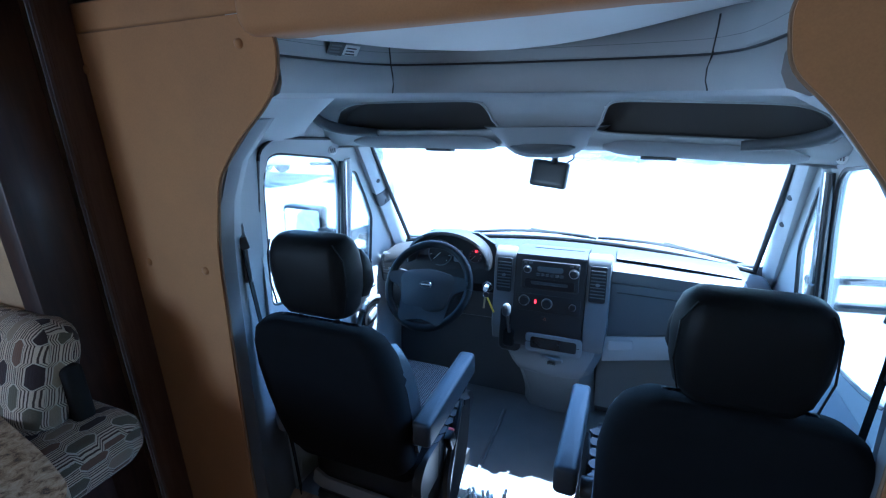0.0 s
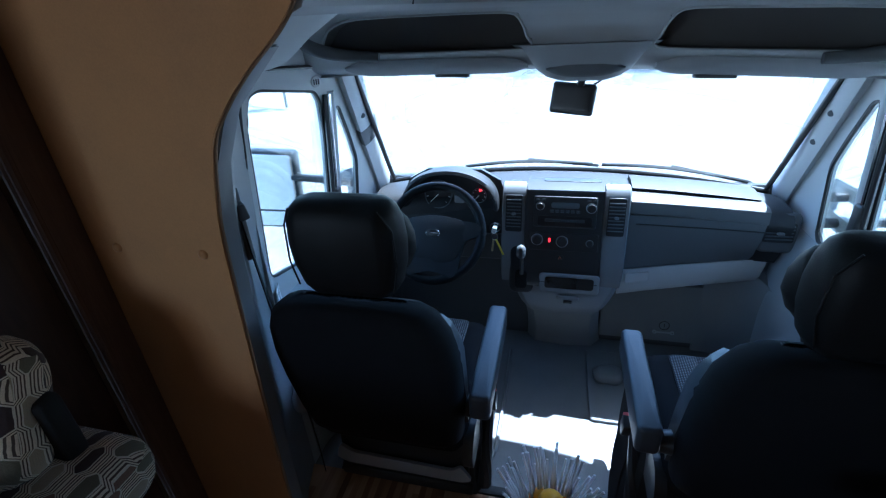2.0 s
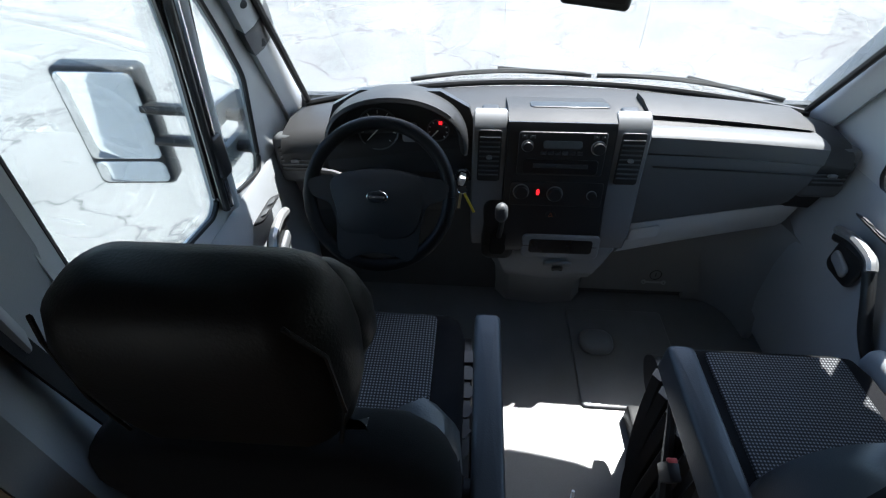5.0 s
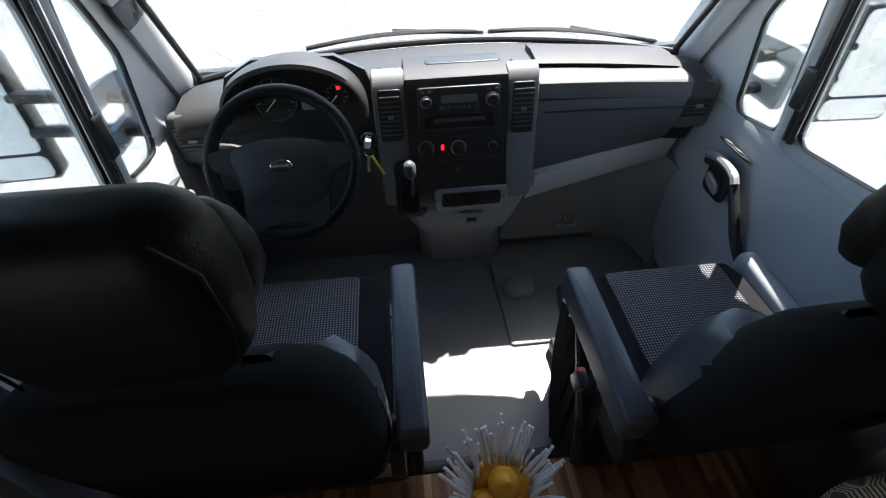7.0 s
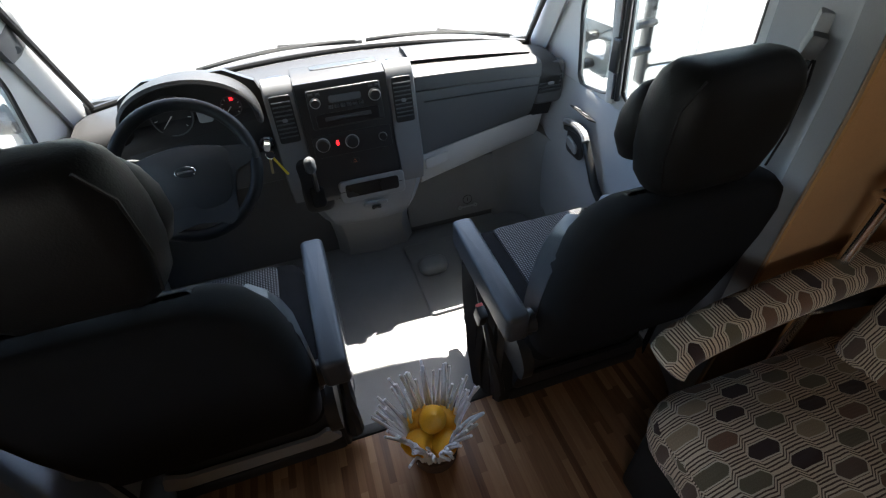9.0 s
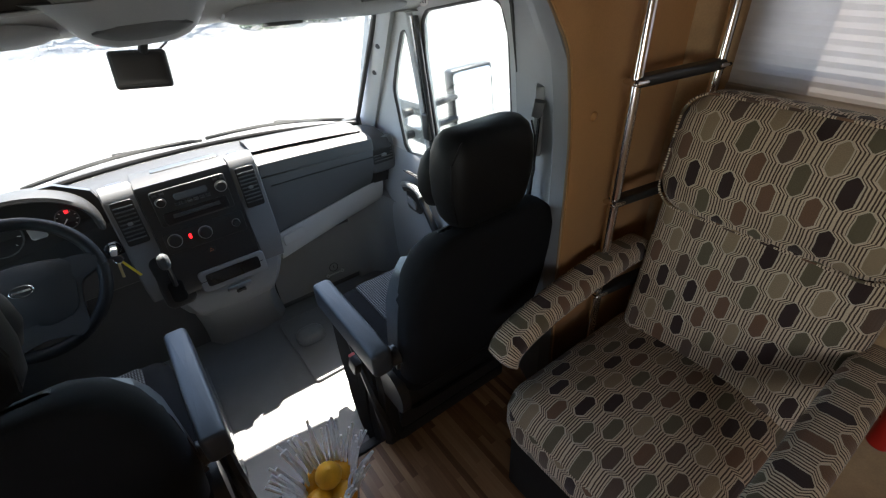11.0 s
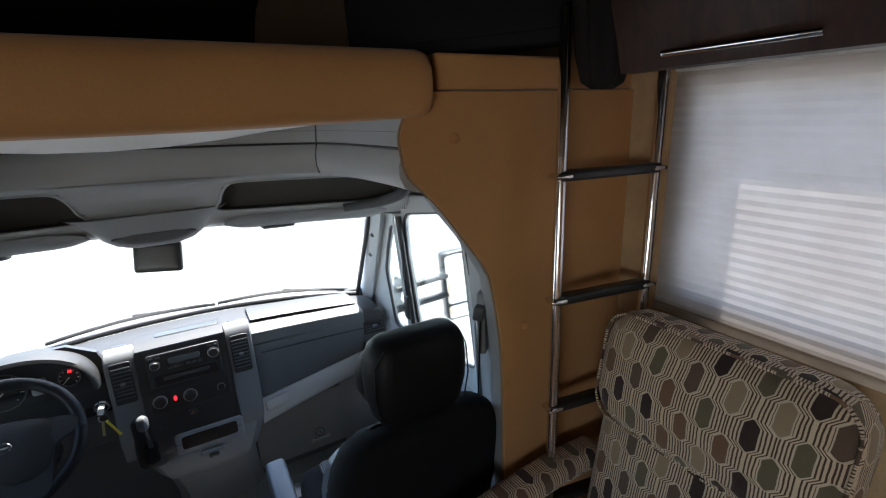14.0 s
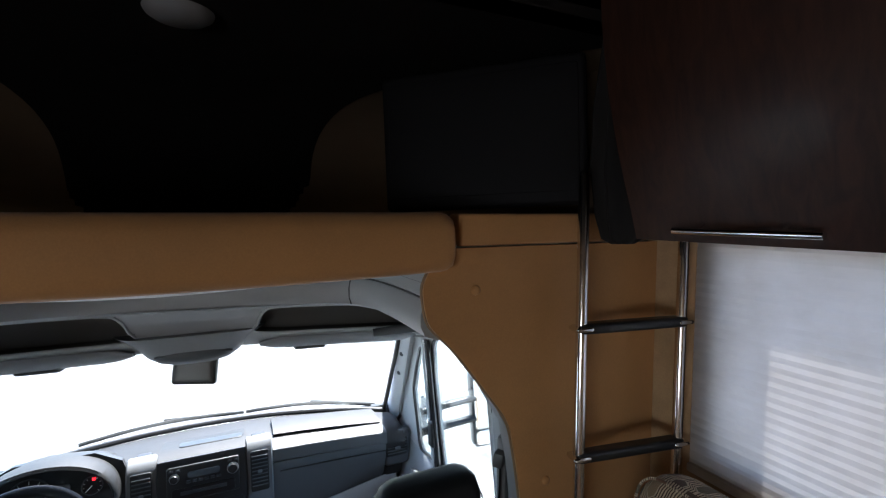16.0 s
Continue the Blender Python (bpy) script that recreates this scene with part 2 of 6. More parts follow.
# black vinyl with the sky's bluish sheen put into a paler base colour
SKYLITVINYL = surface("skylit_vinyl", (0.030, 0.034, 0.040), 0.45, var=0.15, big=8, grain=350, relief=0.3)
DARKGREY = surface("charcoal_plastic", (0.080, 0.086, 0.092), 0.5, var=0.12, relief=0.25)
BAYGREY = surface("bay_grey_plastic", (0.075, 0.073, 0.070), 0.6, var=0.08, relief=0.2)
BLACK = surface("black_plastic", (0.018, 0.019, 0.02), 0.4, var=0.15, relief=0.1)
DOORGREY = surface("door_grey_plastic", (0.31, 0.33, 0.35), 0.55, var=0.08, relief=0.2)
WHEELBLACK = surface("wheel_vinyl", (0.010, 0.0105, 0.012), 0.6, var=0.1, relief=0.25)
DASHTOP = surface("soft_dash_top", (0.0125, 0.013, 0.014), 0.62, var=0.15, big=5, grain=280, relief=0.35)
GLOSSBLACK = surface("gloss_black", (0.008, 0.008, 0.009), 0.3, var=0.1, relief=0.0)
SCREENBLACK = surface("matt_screen_black", (0.006, 0.006, 0.007), 0.6, var=0.1, relief=0.0)
SCREENBLACK.node_tree.nodes["Principled BSDF"].inputs["Specular IOR Level"].default_value = 0.12
RUBBER = surface("rubber_mat", (0.175, 0.182, 0.19), 0.36, var=0.15, big=5, grain=250, relief=0.3)
LEATHER = surface("black_vinyl_leather", (0.0065, 0.007, 0.008), 0.52, var=0.2, big=8, grain=350, relief=0.35)
LEATHER.node_tree.nodes["Principled BSDF"].inputs["Specular IOR Level"].default_value = 0.2
CLOTH = surface("black_cloth", (0.009, 0.0095, 0.011), 0.95, var=0.25, big=20, grain=700, relief=0.4)
CLOTH.node_tree.nodes["Principled BSDF"].inputs["Specular IOR Level"].default_value = 0.15
SEATMESH = mesh_fabric("dotted_seat_cloth", 0.0145, (0.011, 0.012, 0.015), (0.17, 0.178, 0.19))
SHOULDERMESH = mesh_fabric("chequered_shoulder_cloth", 0.030, (0.015, 0.016, 0.018), (0.16, 0.165, 0.17))
SILVER = surface("silver_paint", (0.45, 0.46, 0.47), 0.35, 0.6, var=0.05, relief=0.05)
CHROME = surface("chrome", (0.75, 0.75, 0.76), 0.14, 1.0, var=0.04, relief=0.0)
STEEL = surface("painted_steel", (0.33, 0.34, 0.35), 0.45, 0.3, var=0.06, relief=0.08)
WHITEBOARD = surface("white_vinyl", (0.72, 0.72, 0.70), 0.45, var=0.04, relief=0.05)
WHITEPLASTIC = surface("white_plastic", (0.75, 0.75, 0.73), 0.4, var=0.05, relief=0.05)
PAPER = surface("label_paper", (0.72, 0.73, 0.72), 0.6, var=0.03, relief=0.0)
INK = surface("label_ink", (0.08, 0.08, 0.09), 0.6, var=0.05, relief=0.0)
FLOORWOOD = strip_floor("strip_vinyl_floor")
FABRIC = hex_fabric("hexagon_upholstery")
GRANITE = granite("speckled_laminate")
GROUND = asphalt("old_pavement")
GLASS = glass("clear_glass")
TINT = glass("tinted_glass", (0.54, 0.54, 0.56))
MIRROR = surface("mirror_glass", (0.85, 0.87, 0.88), 0.12, 1.0, var=0.0, relief=0.0)
MIRROR.node_tree.nodes["Principled BSDF"].inputs["Roughness"].default_value = 0.03
for ln in list(MIRROR.node_tree.links):
    if ln.to_socket.name == "Roughness":
        MIRROR.node_tree.links.remove(ln)
BLIND = blind_cloth("pleated_blind_cloth")
HEADLINER = surface("headliner_cloth", (0.26, 0.18, 0.115), 0.9, var=0.12, big=6, grain=400, relief=0.3)
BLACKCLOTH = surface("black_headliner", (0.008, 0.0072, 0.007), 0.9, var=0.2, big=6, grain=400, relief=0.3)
REDLAMP = lamp_glow("red_indicator", (1.0, 0.02, 0.03), 0.35)
LEMON = surface("lemon_skin", (0.85, 0.42, 0.02), 0.4, var=0.12, big=15, grain=260, relief=0.5)
WILLOW = surface("white_twig", (0.82, 0.83, 0.84), 0.7, var=0.1, big=30, grain=300, relief=0.3)
BARK = surface("brown_wicker", (0.10, 0.06, 0.04), 0.8, var=0.3, big=60, grain=300, relief=0.5)
REDPAINT = surface("red_enamel", (0.55, 0.03, 0.02), 0.3, var=0.06, relief=0.0)
WALLWHITE = surface("white_gelcoat", (0.8, 0.8, 0.78), 0.35, var=0.04, relief=0.0)
KEYBRASS = surface("key_metal", (0.6, 0.52, 0.3), 0.35, 0.9, var=0.1, relief=0.0)
YELLOWTAG = surface("yellow_tag", (0.75, 0.6, 0.05), 0.5, var=0.05, relief=0.0)


# ---------------------------------------------------------------- mesh tools
def finish(name, bm, material, angle=38):
    bmesh.ops.recalc_face_normals(bm, faces=bm.faces)
    me = bpy.data.meshes.new(name)
    bm.to_mesh(me)
    bm.free()
    me.materials.append(material)
    me.shade_smooth()
    me.set_sharp_from_angle(angle=radians(angle))
    return me


def part(name, bm, material, parent, label="", angle=38):
    """One mesh under a thing or a part; bm is in world metres."""
    root = parent
    while root.parent:
        root = root.parent
    bm.transform(Matrix.Translation(-root.location))
    ob = new(name, finish(name, bm, material, angle))
    ob.parent = parent
    return tagged(ob, label) if label else ob


def thing(name, loc, label, category, group="", kind=""):
    ob = new(name)
    ob.location = loc
    ob.empty_display_size = 0.05
    return tagged(ob, label, category, group, kind)


def solo(name, bm, material, label, category, group="", kind="", angle=38):
    return tagged(new(name, finish(name, bm, material, angle)), label, category, group, kind)


def B():
    return bmesh.new()


def box(bm, x0, x1, y0, y1, z0, z1, bev=0.004, seg=2, m=None):
    r = bmesh.ops.create_cube(bm, size=1)
    vs = r["verts"]
    bmesh.ops.transform(bm, verts=vs, matrix=Matrix.Translation(((x0 + x1) / 2, (y0 + y1) / 2, (z0 + z1) / 2)) @ Matrix.Diagonal((x1 - x0, y1 - y0, z1 - z0, 1)))
    if bev:
        es = {e for v in vs for e in v.link_edges}
        out = bmesh.ops.bevel(bm, geom=list(es), offset=bev, segments=seg, profile=0.5, affect="EDGES")
        vs = list({v for f in out["faces"] for v in f.verts} | {v for v in vs if v.is_valid})
    if m is not None:
        bmesh.ops.transform(bm, verts=vs, matrix=m)
    return bm


def catmull(pts, n=6, closed=False):
    pts = [Vector(p) for p in pts]
    out, k = [], len(pts)
    for i in range(k if closed else k - 1):
        if closed:
            p0, p1, p2, p3 = pts[i - 1], pts[i], pts[(i + 1) % k], pts[(i + 2) % k]
        else:
            p0, p1, p2, p3 = pts[max(i - 1, 0)], pts[i], pts[i + 1], pts[min(i + 2, k - 1)]
        for j in range(n):
            t = j / n
            out.append(0.5 * ((2 * p1) + (p2 - p0) * t + (2 * p0 - 5 * p1 + 4 * p2 - p3) * t * t + (3 * p1 - p0 - 3 * p2 + p3) * t ** 3))
    if not closed:
        out.append(pts[-1])
    return out


def loft(bm, rings, closed=True, caps=True):
    """Skin through rings of equal length, with a UV map in metres."""
    uv = bm.loops.layers.uv.verify()
    rows = [[bm.verts.new(p) for p in ring] for ring in rings]
    n = len(rows[0])
    mid = [max((rings[a][k] - rings[a - 1][k]).length for k in range(0, n, max(1, n // 6))) if a else 0 for a in range(len(rings))]
    us = list(np.cumsum(mid))
    wide = max(range(len(rings)), key=lambda a: sum((rings[a][k] - rings[a][k - 1]).length for k in range(1, n)))
    vs = [0.0]
    for k in range(1, n + 1):
        vs.append(vs[-1] + (rings[wide][k % n] - rings[wide][k - 1]).length)
    for a in range(len(rows) - 1):
        for k in range(n if closed else n - 1):
            f = bm.faces.new((rows[a][k], rows[a][(k + 1) % n], rows[a + 1][(k + 1) % n], rows[a + 1][k]))
            for lp, (q, w) in zip(f.loops, ((us[a], vs[k]), (us[a], vs[k + 1]), (us[a + 1], vs[k + 1]), (us[a + 1], vs[k]))):
                lp[uv].uv = (q, w)
    if caps and closed:
        for row in (rows[0], rows[-1]):
            f = bm.faces.new(row)
            for lp in f.loops:
                lp[uv].uv = (lp.vert.co.y + lp.vert.co.x, lp.vert.co.z)
    return bm


def tube(bm, pts, r, seg=8, flat=1.0):
    pts = [Vector(p) for p in pts]
    rings, up = [], Vector((0.13, 0.21, 0.97))
    for k, p in enumerate(pts):
        d = (pts[min(k + 1, len(pts) - 1)] - pts[max(k - 1, 0)]).normalized()
        s = d.cross(up)
        if s.length < 0.1:
            s = d.cross(Vector((1, 0, 0)))
        s.normalize()
        w = s.cross(d).normalized()
        rr = r[k] if isinstance(r, (list, tuple)) else r
        rings.append([p + rr * (math.cos(a) * s + flat * math.sin(a) * w) for a in (2 * math.pi * j / seg for j in range(seg))])
    return loft(bm, rings)


def lathe(bm, profile, m, seg=24, sweep=2 * math.pi):
    rings = []
    full = sweep > 6.28
    for k in range(seg if full else seg + 1):
        a = sweep * k / seg
        rings.append([m @ Vector((r * math.cos(a), r * math.sin(a), z)) for r, z in profile])
    if full:
        rings.append(rings[0])
    loft(bm, rings, closed=False)
    bmesh.ops.remove_doubles(bm, verts=bm.verts, dist=1e-5)
    return bm


def ball(bm, c, rad, m=None, u=16, v=10):
    r = bmesh.ops.create_uvsphere(bm, u_segments=u, v_segments=v, radius=1)
    t = Matrix.Translation(c) @ (m or Matrix.Identity(4)) @ Matrix.Diagonal((*rad, 1))
    bmesh.ops.transform(bm, verts=r["verts"], matrix=t)
    return bm


def plate(bm, outer, holes, to3, depth, bev=0.0):
    """A sheet with holes, cut from 2D outlines, mapped by to3 and given depth (a vector)."""
    d = Vector(depth)
    loops2 = [[Vector(p) for p in lp] for lp in (outer, *holes)]
    flat = [p for lp in loops2 for p in lp]
    fv = [bm.verts.new(to3(*p)) for p in flat]
    bv = [bm.verts.new(Vector(to3(*p)) + d) for p in flat]
    if holes:
        tri = geometry.tessellate_polygon([[Vector((*p, 0)) for p in lp] for lp in loops2])
        for a, b_, c in tri:
            try:
                bm.faces.new((fv[a], fv[b_], fv[c]))
                bm.faces.new((bv[c], bv[b_], bv[a]))
            except ValueError:
                pass
    else:
        bm.faces.new(fv)
        bm.faces.new(bv[::-1])
    s = 0
    for lp in loops2:
        n = len(lp)
        for k in range(n):
            a, b_ = s + k, s + (k + 1) % n
            bm.faces.new((fv[a], fv[b_], bv[b_], bv[a]))
        s += n
    if bev:
        sharp = [e for e in bm.edges if len(e.link_faces) == 2 and e.calc_face_angle(0) > 1.2]
        bmesh.ops.bevel(bm, geom=sharp, offset=bev, segments=2, profile=0.5, affect="EDGES", clamp_overlap=True)
    return bm


def rrect(w, h, r, n=4):
    """A rounded rectangle round the origin, as 2D points."""
    out = []
    for cx, cy, a0 in ((w / 2 - r, h / 2 - r, 0), (-w / 2 + r, h / 2 - r, 90), (-w / 2 + r, -h / 2 + r, 180), (w / 2 - r, -h / 2 + r, 270)):
        for k in range(n + 1):
            a = radians(a0 + 90 * k / n)
            out.append(Vector((cx + r * math.cos(a), cy + r * math.sin(a))))
    return out


def pad(bm, o, ax, ay, az, w, h, d, r=0.03, puff=0.0, n=10):
    """A stuffed slab: a rounded rectangle w x h in the axes ax, ay, d thick along az, with soft edges; o is the middle of its back."""
    o, ax, ay, az = Vector(o), Vector(ax).normalized(), Vector(ay).normalized(), Vector(az).normalized()
    rings = []
    e = min(r, d * 0.48)
    steps = [(0.0, e), *[(e * (1 - math.cos(t * math.pi / 2 / 4)), e * (1 - math.sin(t * math.pi / 2 / 4))) for t in range(1, 5)]]
    front = [(d - z, s) for z, s in reversed(steps)]
    for z, s in steps + front:
        rings.append([o + ax * p.x + ay * p.y + az * z for p in rrect(w - 2 * s, h - 2 * s, max(r * 1.3 - s * 0.6, 0.008), 5)])
    for q in (0.7, 0.4, 0.12):
        rings.append([o + ax * p.x * q + ay * p.y * q + az * (d + puff * (1 - q * q)) for p in rrect(w - 2 * e, h - 2 * e, max(r * 0.7, 0.008), 5)])
    loft(bm, rings)
    uv = bm.loops.layers.uv.verify()
    for f in bm.faces:
        nrm = f.normal if f.normal.length else az
        f.normal_update()
        side = abs(f.normal.dot(az)) < 0.35
        for lp in f.loops:
            q = lp.vert.co - o
            a, b_, c = q.dot(ax), q.dot(ay), q.dot(az)
            if side:
                if abs(f.normal.dot(ax)) > abs(f.normal.dot(ay)):
                    a += math.copysign(d - c, a)
                else:
                    b_ += math.copysign(d - c, b_)
            lp[uv].uv = (a + 10, b_ + 10)
    return bm


def words(text, size, m, material, parent, name="lettering"):
    cu = bpy.data.curves.new(name, "FONT")
    cu.body, cu.size, cu.extrude, cu.align_x, cu.align_y = text, size, 0.0003, "CENTER", "CENTER"
    tmp = new(name, cu)
    bpy.context.view_layer.update()
    me = bpy.data.meshes.new_from_object(tmp.evaluated_get(bpy.context.evaluated_depsgraph_get()))
    bpy.data.objects.remove(tmp)
    root = parent
    while root.parent:
        root = root.parent
    me.transform(Matrix.Translation(-root.location) @ m)
    me.materials.clear()
    me.materials.append(material)
    ob = new(name, me)
    ob.parent = parent
    return ob


# opening between the house and the cab: half width against height
OUTLINE = {-1: [(0.0, 0.73), (0.35, 0.722), (0.6, 0.71), (0.82, 0.698), (1.05, 0.683), (1.15, 0.666), (1.24, 0.642), (1.29, 0.612), (1.36, 0.546), (1.43, 0.462), (1.48, 0.425), (1.53, 0.412), (1.575, 0.418), (1.605, 0.445)],
           1: [(0.0, 0.735), (0.35, 0.73), (0.64, 0.716), (0.94, 0.711), (1.05, 0.703), (1.165, 0.684), (1.225, 0.667), (1.285, 0.625), (1.37, 0.561), (1.41, 0.527), (1.455, 0.484), (1.50, 0.471), (1.54, 0.470), (1.58, 0.49)]}


def half_width(side, z):
    return float(np.interp(z, [p[0] for p in OUTLINE[side]], [p[1] for p in OUTLINE[side]]))


WALL = 1.12          # inner half width of the house
# ================================================================ structure: outside
bm = B()
plate(bm, [(-400, -400), (400, -400), (400, 400), (-400, 400)], [], lambda x, y: (x, y, -0.78), (0, 0, -0.2))
solo("ground", bm, GROUND, "pale cracked old pavement in full sun", "pavement", kind="structure")

# ---- house shell
bm = B()
box(bm, -WALL - 0.05, WALL + 0.05, -3.0, 0.255, -0.06, 0.0, 0)
solo("floor", bm, FLOORWOOD, "vinyl floor printed as narrow warm brown wood strips", "floor", kind="structure")
bm = B()
box(bm, -0.72, 0.72, 0.257, 0.29, -0.05, 0.006, 0.003)
solo("trim_threshold", bm, BLACK, "black metal threshold strip at the edge of the wood floor", "trim", kind="structure")

# right wall with its window
WY0, WY1, WZ0, WZ1 = -0.93, -0.20, 1.15, 1.615
HOLE = [(WY0 - 0.05, WZ0 - 0.04), (WY1 + 0.05, WZ0 - 0.04), (WY1 + 0.05, WZ1 + 0.16), (WY0 - 0.05, WZ1 + 0.16)]
bm = B()
plate(bm, [(-3.0, -0.05), (0.06, -0.05), (0.06, 2.12), (-3.0, 2.12)], [HOLE], lambda y, z: (WALL, y, z), (0.05, 0, 0))
solo("wall_right", bm, WALLPAPER, "mottled tan vinyl house wall", "wall", kind="structure")
bm = B()
plate(bm, [(-3.05, -0.5), (0.06, -0.5), (0.06, 2.2), (-3.05, 2.2)], [HOLE], lambda y, z: (WALL + 0.053, y, z), (0.02, 0, 0))
solo("wall_outer_right", bm, WALLWHITE, "white outer skin of the house", "wall", kind="structure")
bm = B()
plate(bm, [(-3.05, -0.5), (-0.2, -0.5), (-0.2, 1.95), (-3.05, 1.95)], [[(-2.7, 0.95), (-1.5, 0.95), (-1.5, 1.6), (-2.7, 1.6)]], lambda y, z: (-1.785, y, z), (0.02, 0, 0))
solo("wall_outer_left", bm, WALLWHITE, "white outer skin of the slide-out", "wall", kind="structure")
bm = B()
plate(bm, [(-1.785, -0.5), (-WALL - 0.055, -0.5), (-WALL - 0.055, 1.95), (-1.785, 1.95)], [], lambda x, z: (x, -0.199, z), (0, 0.02, 0))
solo("wall_outer_end", bm, WALLWHITE, "white outer end of the slide-out", "wall", kind="structure")
# left wall with the opening of the slide-out
bm = B()
plate(bm, [(-0.10, -0.05), (0.06, -0.05), (0.06, 2.12), (-3.0, 2.12), (-3.0, 1.85), (-0.10, 1.85)], [], lambda y, z: (-WALL, y, z), (-0.05, 0, 0))
solo("wall_left", bm, WALLPAPER, "tan vinyl house wall beside the slide-out", "wall", kind="structure")
bm = B()
plate(bm, [(-1.72, 0.0), (-WALL + 0.02, 0.0), (-WALL + 0.02, 1.85), (-1.72, 1.85)], [], lambda x, z: (x, -0.235, z), (0, 0.03, 0))
solo("wall_slideout_end", bm, WALLPAPER, "pale tan end wall of the slide-out", "wall", kind="structure")
# the window opening is added out of view, to let light in
bm = B()
plate(bm, [(-3.0, -0.05), (-0.2, -0.05), (-0.2, 1.9), (-3.0, 1.9)], [[(-2.7, 0.95), (-1.5, 0.95), (-1.5, 1.6), (-2.7, 1.6)]], lambda y, z: (-1.72, y, z), (-0.04, 0, 0))
solo("wall_slideout_back", bm, WALLPAPER, "tan slide-out wall with an added wide window opening, out of view", "wall", kind="structure")
bm = B()
box(bm, -1.76, -WALL, -3.0, -0.2, -0.06, -0.001, 0)
solo("floor_slideout", bm, FLOORWOOD, "wood strip vinyl floor of the slide-out", "floor", kind="structure")
bm = B()
box(bm, -1.76, -WALL - 0.05, -3.0, -0.2, 1.85, 1.9, 0)
solo("ceiling_slideout", bm, HEADLINER, "tan cloth ceiling of the slide-out", "ceiling", kind="structure")
bm = B()
box(bm, -1.8, WALL + 0.05, -3.05, -3.0, -0.06, 2.12, 0)
solo("wall_back", bm, WALLPAPER, "plain tan wall at the rear", "wall", kind="structure")
# ---- partition between house and cab
for side in (-1, 1):
    pts = [(side * p[1], p[0]) for p in OUTLINE[side]]
    pts = [(q.x, q.y) for q in (Vector((a.x, a.y)) for a in catmull([(x, z, 0) for x, z in pts], 4))]
    bm = B()
    plate(bm, pts + [(side * 0.50, 1.612), (side * (WALL - 0.002), 1.612), (side * (WALL - 0.002), 0.0)], [], lambda x, z: (x, -0.012, z), (0, 0.012, 0), 0.003)
    w = tagged(new("partition_wall_left" if side < 0 else "partition_wall_right", finish("partition", bm, BEIGE)), "tan suede vinyl panel beside the cab opening, with button screws", "wall", kind="structure")
    for bx, bz in ((0.504, 1.556), (0.738, 1.018), (0.955, 1.02), (1.02, 1.53)) if side < 0 else ((0.587, 1.523), (0.775, 1.06)):
        b2 = B()
        lathe(b2, [(0.0001, 0.007), (0.006, 0.0065), (0.010, 0.004), (0.0115, 0.0)], pose(side * bx, -0.0118, bz, 90, 0, 0), 16)
        s = new("screw_cap", finish("screw_cap", b2, BEIGE))
        s.parent = w
for side in (-1, 1):
    bm = B()
    tube(bm, catmull([(side * (p[1] - 0.001), -0.004, p[0]) for p in OUTLINE[side]], 4), 0.0035, 6)
    solo("trim_arch_edge", bm, HEADLINER, "thin tan piping along the edge of the cab opening", "trim", kind="structure")
# dark upright of the slide-out and its edge strip
bm = B()
box(bm, -WALL - 0.01, -1.045, -0.245, -0.105, 0.0, 2.1, 0.006)
solo("trim_slideout", bm, DARKWOOD, "dark cherry wood upright trim of the slide-out", "trim", kind="structure")
bm = B()
for dx in (0, 0.016):
    tube(bm, [(-1.045 + dx, -0.085, 0.0), (-1.045 + dx, -0.085, 1.75)], 0.010, 8)
box(bm, -1.06, -1.02, -0.09, -0.012, 0.0, 1.75, 0.004)
solo("trim_edge", bm, TRIMWOOD, "narrow brown grooved edge strip beside the panel", "trim", kind="structure")

def nose(x, y):
    """The nose is rounded at its corners, seen from above."""
    return y - 0.46 * (abs(x) / 1.17) ** 4 * max(0.0, y - 0.15)


# ---- bunk over the cab
def beam_ring(x, k=1.0):
    prof = [(-0.012, 1.566), (-0.03, 1.573), (-0.042, 1.592), (-0.045, 1.62), (-0.042, 1.655), (-0.03, 1.678), (-0.012, 1.685), (0.05, 1.686), (0.06, 1.62), (0.05, 1.568)]
    sag = -0.010 * (1 - min(1, abs(x) / 0.5) ** 2)
    c = Vector((0, 0.005, 1.62))
    return [Vector((x, c.y + (y - c.y) * k, c.z + (z + (sag if z < 1.6 else 0) - c.z) * k)) for y, z in prof]
bm = B()
loft(bm, [beam_ring(-0.475, 0.72), beam_ring(-0.473, 0.86), beam_ring(-0.465, 0.95), beam_ring(-0.45)] + [beam_ring(-0.44 + 0.094 * k) for k in range(11)] + [beam_ring(0.505), beam_ring(0.52, 0.95), beam_ring(0.528, 0.86), beam_ring(0.53, 0.72)])
solo("bunk_edge", bm, BEIGE, "padded tan vinyl beam at the front edge of the bunk", "bunk edge", kind="structure", angle=60)
for side in (-1, 1):
    bm = B()
    x0, x1 = sorted((side * (0.552 if side > 0 else 0.497), side * (WALL - 0.003)))
    box(bm, x0, x1, -0.008, 0.05, 1.615, 1.683, 0.008, 3)
    solo("bunk_edge_filler", bm, BEIGE, "tan vinyl filler strip beside the bunk beam", "trim", kind="structure")
bm = B()
rows = []
for k in range(13):
    x = -0.54 + 1.08 * k / 12
    s = (1 - (x / 0.5401) ** 2) ** 1.6
    rows.append([Vector((x, y, z - d * s)) for y, z, d in ((-0.008, 1.572, 0.012), (0.06, 1.576, 0.035), (0.18, 1.588, 0.060), (0.32, 1.602, 0.064), (0.47, 1.615, 0.03), (0.47, 1.63, 0.03), (0.0, 1.63, 0.0))])
loft(bm, rows)
solo("bunk_underside", bm, WHITEBOARD, "white vinyl board that bulges under the bunk", "panel", kind="structure")
bm = B()
